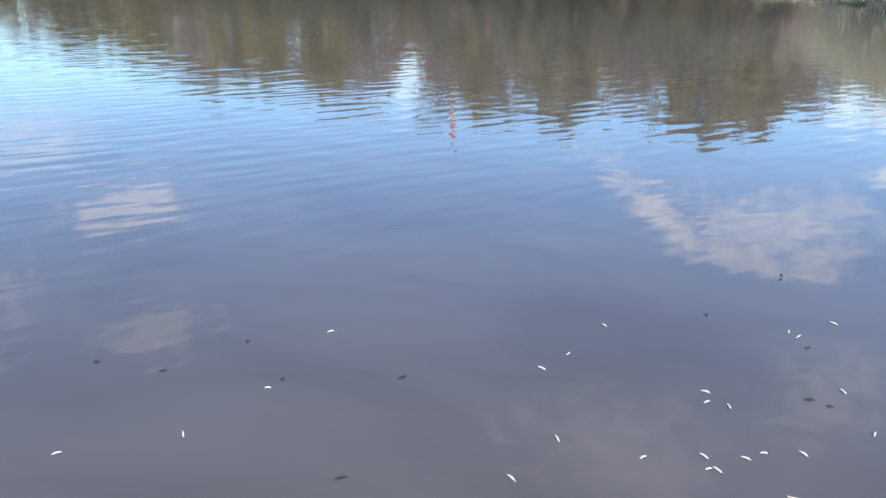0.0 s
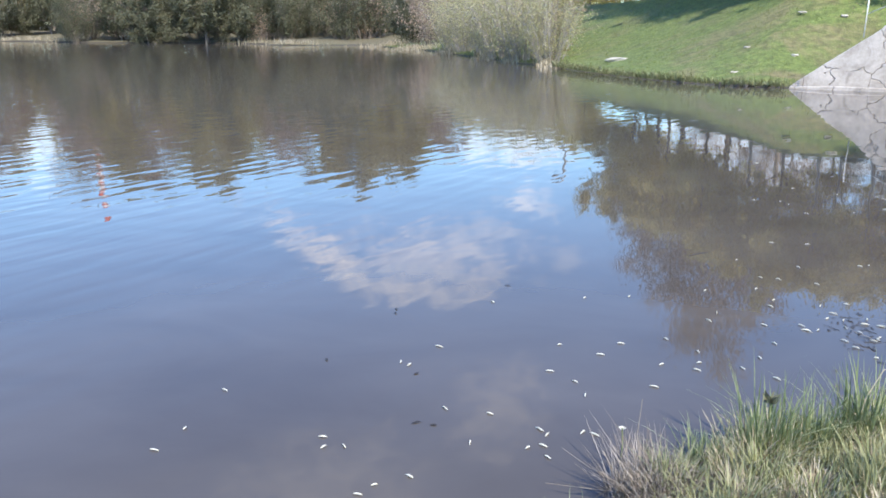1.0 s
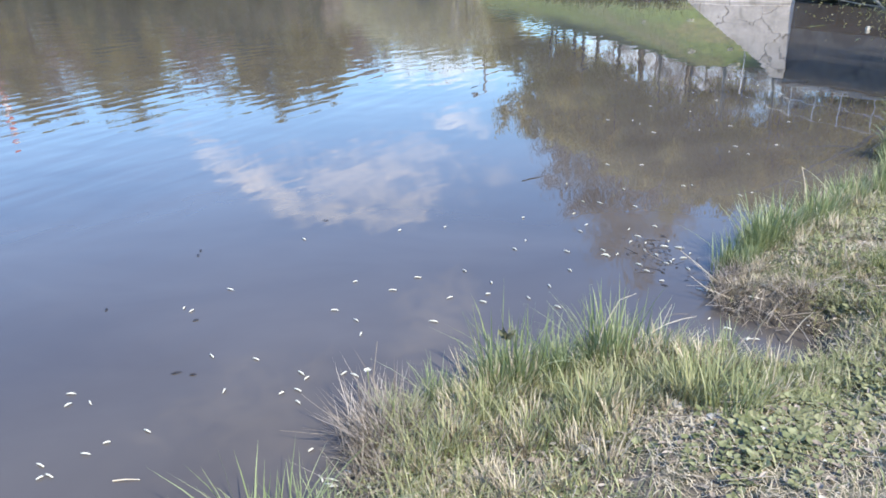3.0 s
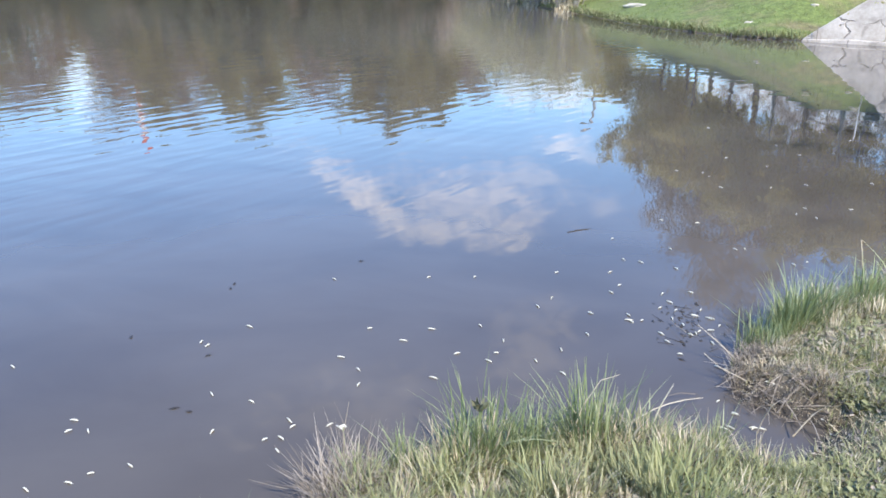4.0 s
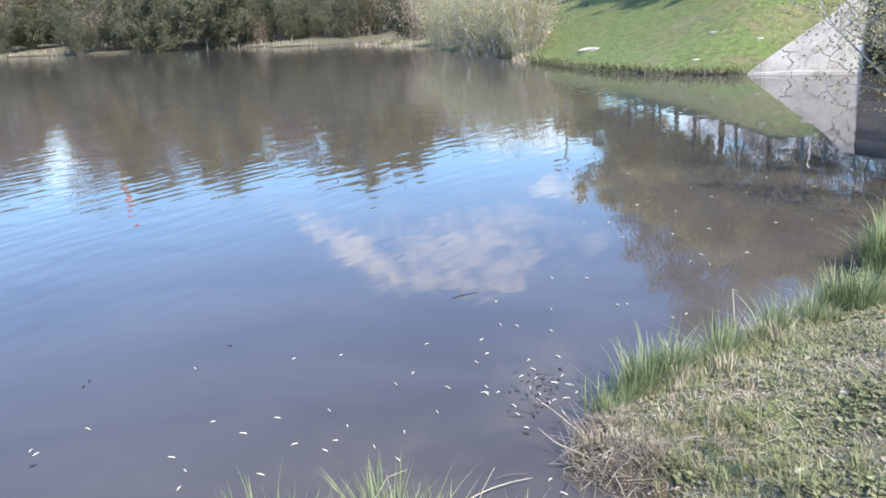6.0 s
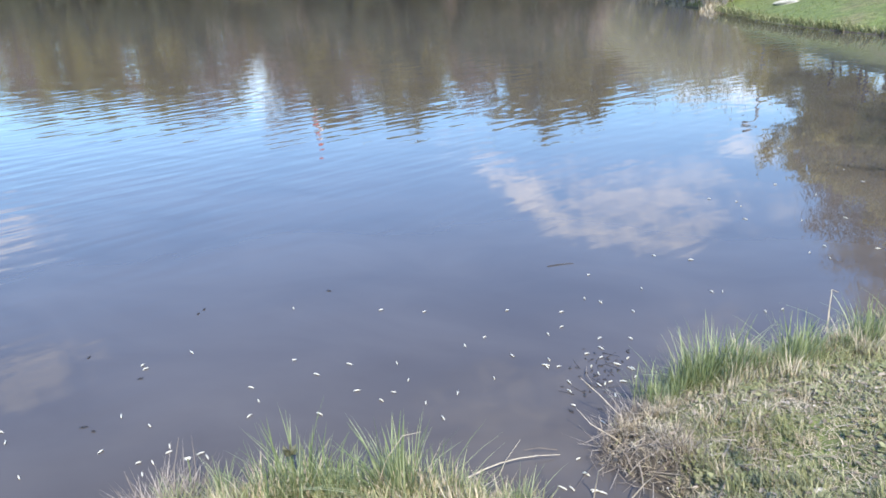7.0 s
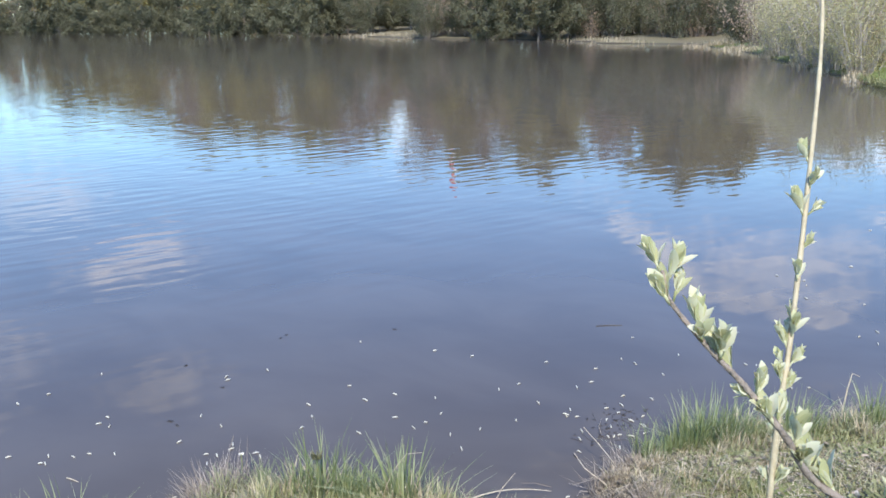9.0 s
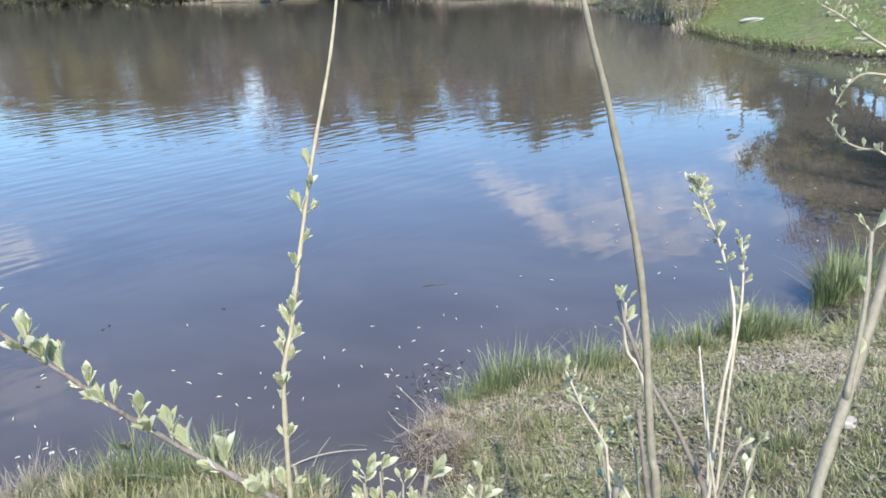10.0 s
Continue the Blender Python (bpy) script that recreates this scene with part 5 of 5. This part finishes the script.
flower = tagged(new("flowering_rush"), "small stalk with pale yellow flowers on the sedge edge", "plant")
s = Shape()
s.tube([(1.67, 5.25, 0.0), (1.675, 5.26, 0.10), (1.67, 5.265, 0.17)], [0.004, 0.003, 0.003], 5)
part("stalk", s, M_SEDGE, flower)
s = Shape()
for k in range(9):
    w = k * 0.7
    s.leaf((1.67, 5.265, 0.165), (math.cos(w), math.sin(w), 0.3 + 0.1 * (k % 3)), (0, 0, 1), 0.02, 0.009, 0.2)
part("flower", s, M_CATKIN, flower, "pale yellow flower head")


# ---- willow saplings beside the path ----
def petal(s, root, way, up, length, width):
    """A blunt willow leaf, cupped along its middle and broadest beyond it."""
    way, up = Vector(way).normalized(), Vector(up)
    side = way.cross(up).normalized()
    u = side.cross(way).normalized()
    base, root = len(s.v), Vector(root)
    s.v.append(root)
    for t, w, lift in ((0.28, 0.34, 0.03), (0.58, 0.5, 0.04), (0.85, 0.33, -0.02)):
        c = root + way * length * t + u * length * lift
        s.v += [c + side * width * w + u * width * 0.16, c, c - side * width * w + u * width * 0.16]
    s.v.append(root + way * length * 1.02 - u * length * 0.04)
    b = base
    s.f += [(b, b + 2, b + 1), (b, b + 3, b + 2)]
    for k in (1, 4):
        s.f += [(b + k, b + k + 1, b + k + 4, b + k + 3), (b + k + 1, b + k + 2, b + k + 5, b + k + 4)]
    s.f += [(b + 7, b + 8, b + 10), (b + 8, b + 9, b + 10)]


def rosette(s, at, axis, n, size, rng):
    """An opening willow bud on its short stalk: downy leaves cupped upright, a few spread wide."""
    axis = Vector(axis).normalized()
    ref = axis.orthogonal().normalized()
    other = axis.cross(ref)
    at = Vector(at)
    crown = at + axis * size * 0.42
    s.tube([at, crown], [size * 0.045, size * 0.06], 5)
    for k in range(n):
        w = k * 2.4 + rng.uniform(-0.3, 0.3)
        out = ref * math.cos(w) + other * math.sin(w)
        inner = k >= n - 3
        tilt = rng.uniform(0.04, 0.14) if inner else rng.uniform(0.12, 0.4) if k % 3 else rng.uniform(0.4, 0.8)
        petal(s, crown + out * size * 0.03 - axis * size * (0 if inner else rng.uniform(0.0, 0.3)), axis + out * tilt, axis * 0.2 - out,
              size * rng.uniform(0.8, 1.1), size * rng.uniform(0.36, 0.5))


def smooth_path(pts, n=14):
    """Points along a soft curve through pts."""
    P = [Vector(q) for q in pts]
    P = [P[0] * 2 - P[1]] + P + [P[-1] * 2 - P[-2]]
    res = []
    for i in range(1, len(P) - 2):
        for k in range(n):
            t = k / n
            a, b, c, d = P[i - 1], P[i], P[i + 1], P[i + 2]
            res.append(0.5 * ((2 * b) + (c - a) * t + (2 * a - 5 * b + 4 * c - d) * t * t + (3 * b - a - 3 * c + d) * t ** 3))
    res.append(P[-2])
    return res


def shoot(root, pts, r0, r1, mat, buds, size, seed, name="shoot", leaves=5, side=0.5, smooth_n=8):
    """A stem through pts with buds at the given shares of its length, left and right in turn."""
    rng = np.random.default_rng(seed)
    path = smooth_path(pts, smooth_n)
    s = Shape()
    n = len(path)
    # knobbly: slightly thicker where the buds sit
    s.tube(path, [(r0 + (r1 - r0) * i / (n - 1)) * (1 + 0.12 * math.sin(i * 2.1)) for i in range(n)], 7)
    stem = part(name, s, mat, root, smooth=True)
    for j, u in enumerate(buds):
        f = u * (n - 1)
        i = min(int(f), n - 2)
        p = path[i].lerp(path[i + 1], f - i)
        d = (path[i + 1] - path[i]).normalized()
        w = j * 2.6 + rng.uniform(-0.4, 0.4)
        ref = d.orthogonal().normalized()
        out = ref * math.cos(w) + d.cross(ref) * math.sin(w)
        s = Shape()
        way = d * 0.3 + out * side + Vector((0, 0, 0.75))
        k = size * rng.uniform(0.75, 1.25)
        rosette(s, p + out * (r0 + r1) * 0.3, way, leaves, k, rng)
        if rng.random() < 0.45:
            rosette(s, p - out * (r0 + r1) * 0.3, d * 0.3 - out * side * 1.2 + Vector((0, 0, 0.5)), max(leaves - 2, 3), k * 0.75, rng)
        part("leaf_bud", s, M_WILLOW, stem, smooth=True)
    return stem


def saplings():
    g = ground_at(4.72, 2.95)
    a = tagged(new("willow_sapling"), "young willow with downy pale green leaves opening on its shoots", "sapling", "willow saplings")
    shoot(a, [(4.62, 2.95, g), (4.54, 2.93, 1.75), (4.524, 2.954, 2.175), (4.524, 3.0, 2.289), (4.519, 3.104, 2.469), (4.508, 3.24, 2.64), (4.47, 3.42, 2.86)],
          0.0046, 0.002, M_TANTWIG, [0.23, 0.27, 0.31, 0.34, 0.36, 0.40, 0.42, 0.46, 0.49, 0.505, 0.52, 0.56, 0.59, 0.62, 0.645, 0.67], 0.0225, 3, leaves=8, side=0.45)
    shoot(a, [(4.70, 2.95, g), (4.74, 2.88, 1.9), (4.70, 2.75, 2.16), (4.625, 2.69, 2.266), (4.558, 2.685, 2.302), (4.533, 2.653, 2.35), (4.503, 2.634, 2.392), (4.479, 2.621, 2.42), (4.453, 2.606, 2.455), (4.446, 2.605, 2.476)],
          0.0042, 0.0013, M_BARK, [0.31, 0.36, 0.41, 0.455, 0.49, 0.53, 0.585, 0.64, 0.695, 0.75, 0.80, 0.885, 0.95, 1.0], 0.0235, 4, leaves=8, side=0.4)
    shoot(a, [(4.66, 2.98, g), (4.66, 3.0, 1.8), (4.70, 3.02, 2.06)], 0.006, 0.003, M_TWIG, [0.7, 0.85, 0.98], 0.032, 5, leaves=6)
    shoot(a, [(4.69, 3.02, g), (4.72, 3.06, 1.7), (4.76, 3.10, 2.0)], 0.005, 0.0025, M_TWIG, [0.75, 0.86, 0.94, 1.0], 0.03, 18, leaves=7)
    shoot(a, [(4.64, 3.0, g), (4.60, 3.05, 1.7), (4.585, 3.06, 2.0)], 0.005, 0.0025, M_TWIG, [0.8, 0.9, 1.0], 0.028, 19, leaves=7)
    for k, (x, y, z) in enumerate([(4.385, 3.1, 1.935), (4.489, 3.1, 1.945), (4.57, 3.1, 1.985), (4.596, 3.1, 1.995), (4.633, 3.1, 1.98)]):
        shoot(a, [(4.62 + 0.01 * k, 3.0, g), (0.4 * x + 2.78, 3.04, 1.62), (x, y, z)], 0.004, 0.002, M_TWIG, [0.86, 0.93, 1.0], 0.026, 50 + k, leaves=5, smooth_n=1)
    b = tagged(new("willow_sapling"), "willow stool with bare whips, cut stems and leafy shoots", "sapling", "willow saplings")
    g = ground_at(5.05, 3.5)
    shoot(b, [(5.06, 3.42, g), (5.02, 3.41, 1.72), (5.0, 3.42, 1.9), (4.965, 3.46, 2.21), (4.90, 3.46, 2.5), (4.857, 3.45, 2.66), (4.79, 3.46, 2.95)], 0.0098, 0.0042, M_TWIG, [], 0.03, 6, "whip")
    shoot(b, [(5.21, 3.55, g), (5.109, 3.55, 1.732), (5.047, 3.552, 1.863), (4.973, 3.55, 1.989), (4.923, 3.55, 2.123)], 0.0062, 0.0042, M_BARK, [1.0], 0.018, 7, "cut_stem", leaves=4, smooth_n=1)
    shoot(b, [(5.15, 3.56, g), (5.133, 3.55, 1.713), (5.10, 3.552, 1.88), (5.077, 3.55, 2.045)], 0.0036, 0.0018, M_PALETWIG, [], 0.02, 31, "cut_stem", smooth_n=1)
    shoot(b, [(5.04, 3.56, g), (5.002, 3.55, 1.691), (4.985, 3.552, 1.80), (4.973, 3.55, 1.896)], 0.0065, 0.005, M_BARK, [], 0.02, 32, "cut_stem", smooth_n=1)
    shoot(b, [(5.04, 3.54, g), (4.965, 3.55, 1.684), (4.914, 3.55, 1.761)], 0.004, 0.003, M_PALETWIG, [], 0.02, 33, "cut_stem", smooth_n=1)
    shoot(b, [(5.11, 3.54, g), (5.137, 3.55, 1.725), (5.155, 3.552, 1.79), (5.17, 3.55, 1.849)], 0.004, 0.0025, M_TWIG, [0.9, 1.0], 0.024, 34, "shoot", leaves=4, smooth_n=1)
    shoot(b, [(5.02, 3.52, g), (4.913, 3.55, 1.80), (4.863, 3.55, 1.881), (4.828, 3.55, 1.962)], 0.0035, 0.002, M_PALETWIG, [0.6, 0.7, 0.78, 0.85, 0.92, 1.0], 0.02, 35, "shoot", leaves=5, side=0.9, smooth_n=1)
    shoot(b, [(5.10, 3.55, g), (5.0, 3.6, 1.8), (4.94, 3.61, 2.0), (4.935, 3.602, 2.10)], 0.005, 0.003, M_PALETWIG, [0.8, 1.0], 0.026, 8, "shoot")
    shoot(b, [(5.12, 3.6, g), (5.13, 3.66, 1.75), (5.155, 3.75, 2.0), (5.13, 3.85, 2.12), (5.085, 4.0, 2.2), (5.07, 4.06, 2.235)], 0.0045, 0.0025, M_PALETWIG,
          [0.58, 0.62, 0.66, 0.69, 0.72, 0.75, 0.77, 0.79, 0.81, 0.83, 0.85, 0.87, 0.89, 0.91, 0.93, 0.95, 0.97, 0.985, 1.0], 0.024, 9, "shoot", leaves=7, side=0.9)
    shoot(b, [(5.13, 3.62, g), (5.15, 3.7, 1.8), (5.17, 3.80, 2.05), (5.165, 3.88, 2.16)], 0.004, 0.002, M_PALETWIG,
          [0.6, 0.66, 0.72, 0.77, 0.82, 0.87, 0.92, 0.96, 1.0], 0.021, 36, "shoot", leaves=6, side=0.7)
    shoot(b, [(5.14, 3.55, g), (5.12, 3.6, 1.7), (5.09, 3.73, 1.94)], 0.0038, 0.002, M_PALETWIG, [], 0.03, 10, "cut_stem")
    shoot(b, [(5.0, 3.62, g), (4.9, 3.74, 1.62), (4.80, 3.84, 1.75)], 0.005, 0.0025, M_TWIG, [0.55, 0.7, 0.8, 0.9, 1.0], 0.034, 11, "shoot")
    shoot(b, [(5.0, 3.5, g), (4.95, 3.55, 1.55), (4.88, 3.72, 1.68)], 0.005, 0.0025, M_TWIG, [0.6, 0.75, 0.9, 1.0], 0.034, 12, "shoot")
    shoot(b, [(4.99, 3.5, g), (4.93, 3.5, 1.5), (4.94, 3.5, 1.74)], 0.008, 0.006, M_BARK, [], 0.03, 13, "cut_stem")
    shoot(b, [(5.16, 3.6, g), (5.2, 3.7, 1.5), (5.24, 3.85, 1.66)], 0.005, 0.0025, M_TWIG, [0.6, 0.75, 0.9, 1.0], 0.034, 20, "shoot", leaves=7)
    shoot(b, [(5.04, 3.66, g), (4.98, 3.9, 1.45), (4.93, 4.02, 1.6)], 0.005, 0.0025, M_TWIG, [0.55, 0.7, 0.85, 1.0], 0.032, 21, "shoot", leaves=7)
    c = tagged(new("willow_sapling"), "stouter willow stem with leafy yellow-green side shoots", "sapling", "willow saplings")
    g = ground_at(5.2, 3.0)
    shoot(c, [(5.17, 3.02, g), (5.19, 3.08, 1.75), (5.22, 3.141, 2.02), (5.265, 3.22, 2.18), (5.31, 3.30, 2.36), (5.36, 3.38, 2.62)], 0.0095, 0.0078, M_TWIG, [], 0.03, 14, "trunk")
    shoot(c, [(5.255, 3.2, 2.15), (5.27, 3.24, 2.27), (5.275, 3.285, 2.37)], 0.005, 0.003, M_TWIG, [0.2, 0.6, 1.0], 0.024, 15, "shoot")
    # thin side shoots that hang over the water, set with small leaves
    shoot(c, [(5.345, 3.355, 2.53), (5.31, 3.34, 2.585), (5.244, 3.349, 2.63), (5.214, 3.356, 2.653), (5.186, 3.362, 2.669)], 0.0028, 0.0012, M_TANTWIG,
          [0.3, 0.38, 0.45, 0.52, 0.58, 0.64, 0.7, 0.76, 0.83, 0.9, 1.0], 0.013, 61, "shoot", leaves=6, side=0.8)
    shoot(c, [(5.335, 3.34, 2.49), (5.31, 3.335, 2.56), (5.256, 3.342, 2.578), (5.231, 3.345, 2.562), (5.218, 3.343, 2.535)], 0.0026, 0.0012, M_TANTWIG,
          [0.3, 0.38, 0.46, 0.53, 0.6, 0.67, 0.75, 0.83, 0.92, 1.0], 0.013, 62, "shoot", leaves=6, side=0.9)
    shoot(c, [(5.325, 3.325, 2.44), (5.308, 3.308, 2.454), (5.28, 3.319, 2.474), (5.252, 3.326, 2.478), (5.23, 3.333, 2.489), (5.216, 3.339, 2.509)], 0.0024, 0.001, M_TANTWIG,
          [0.4, 0.55, 0.68, 0.8, 0.9, 1.0], 0.011, 63, "shoot", leaves=5, side=0.5)


saplings()
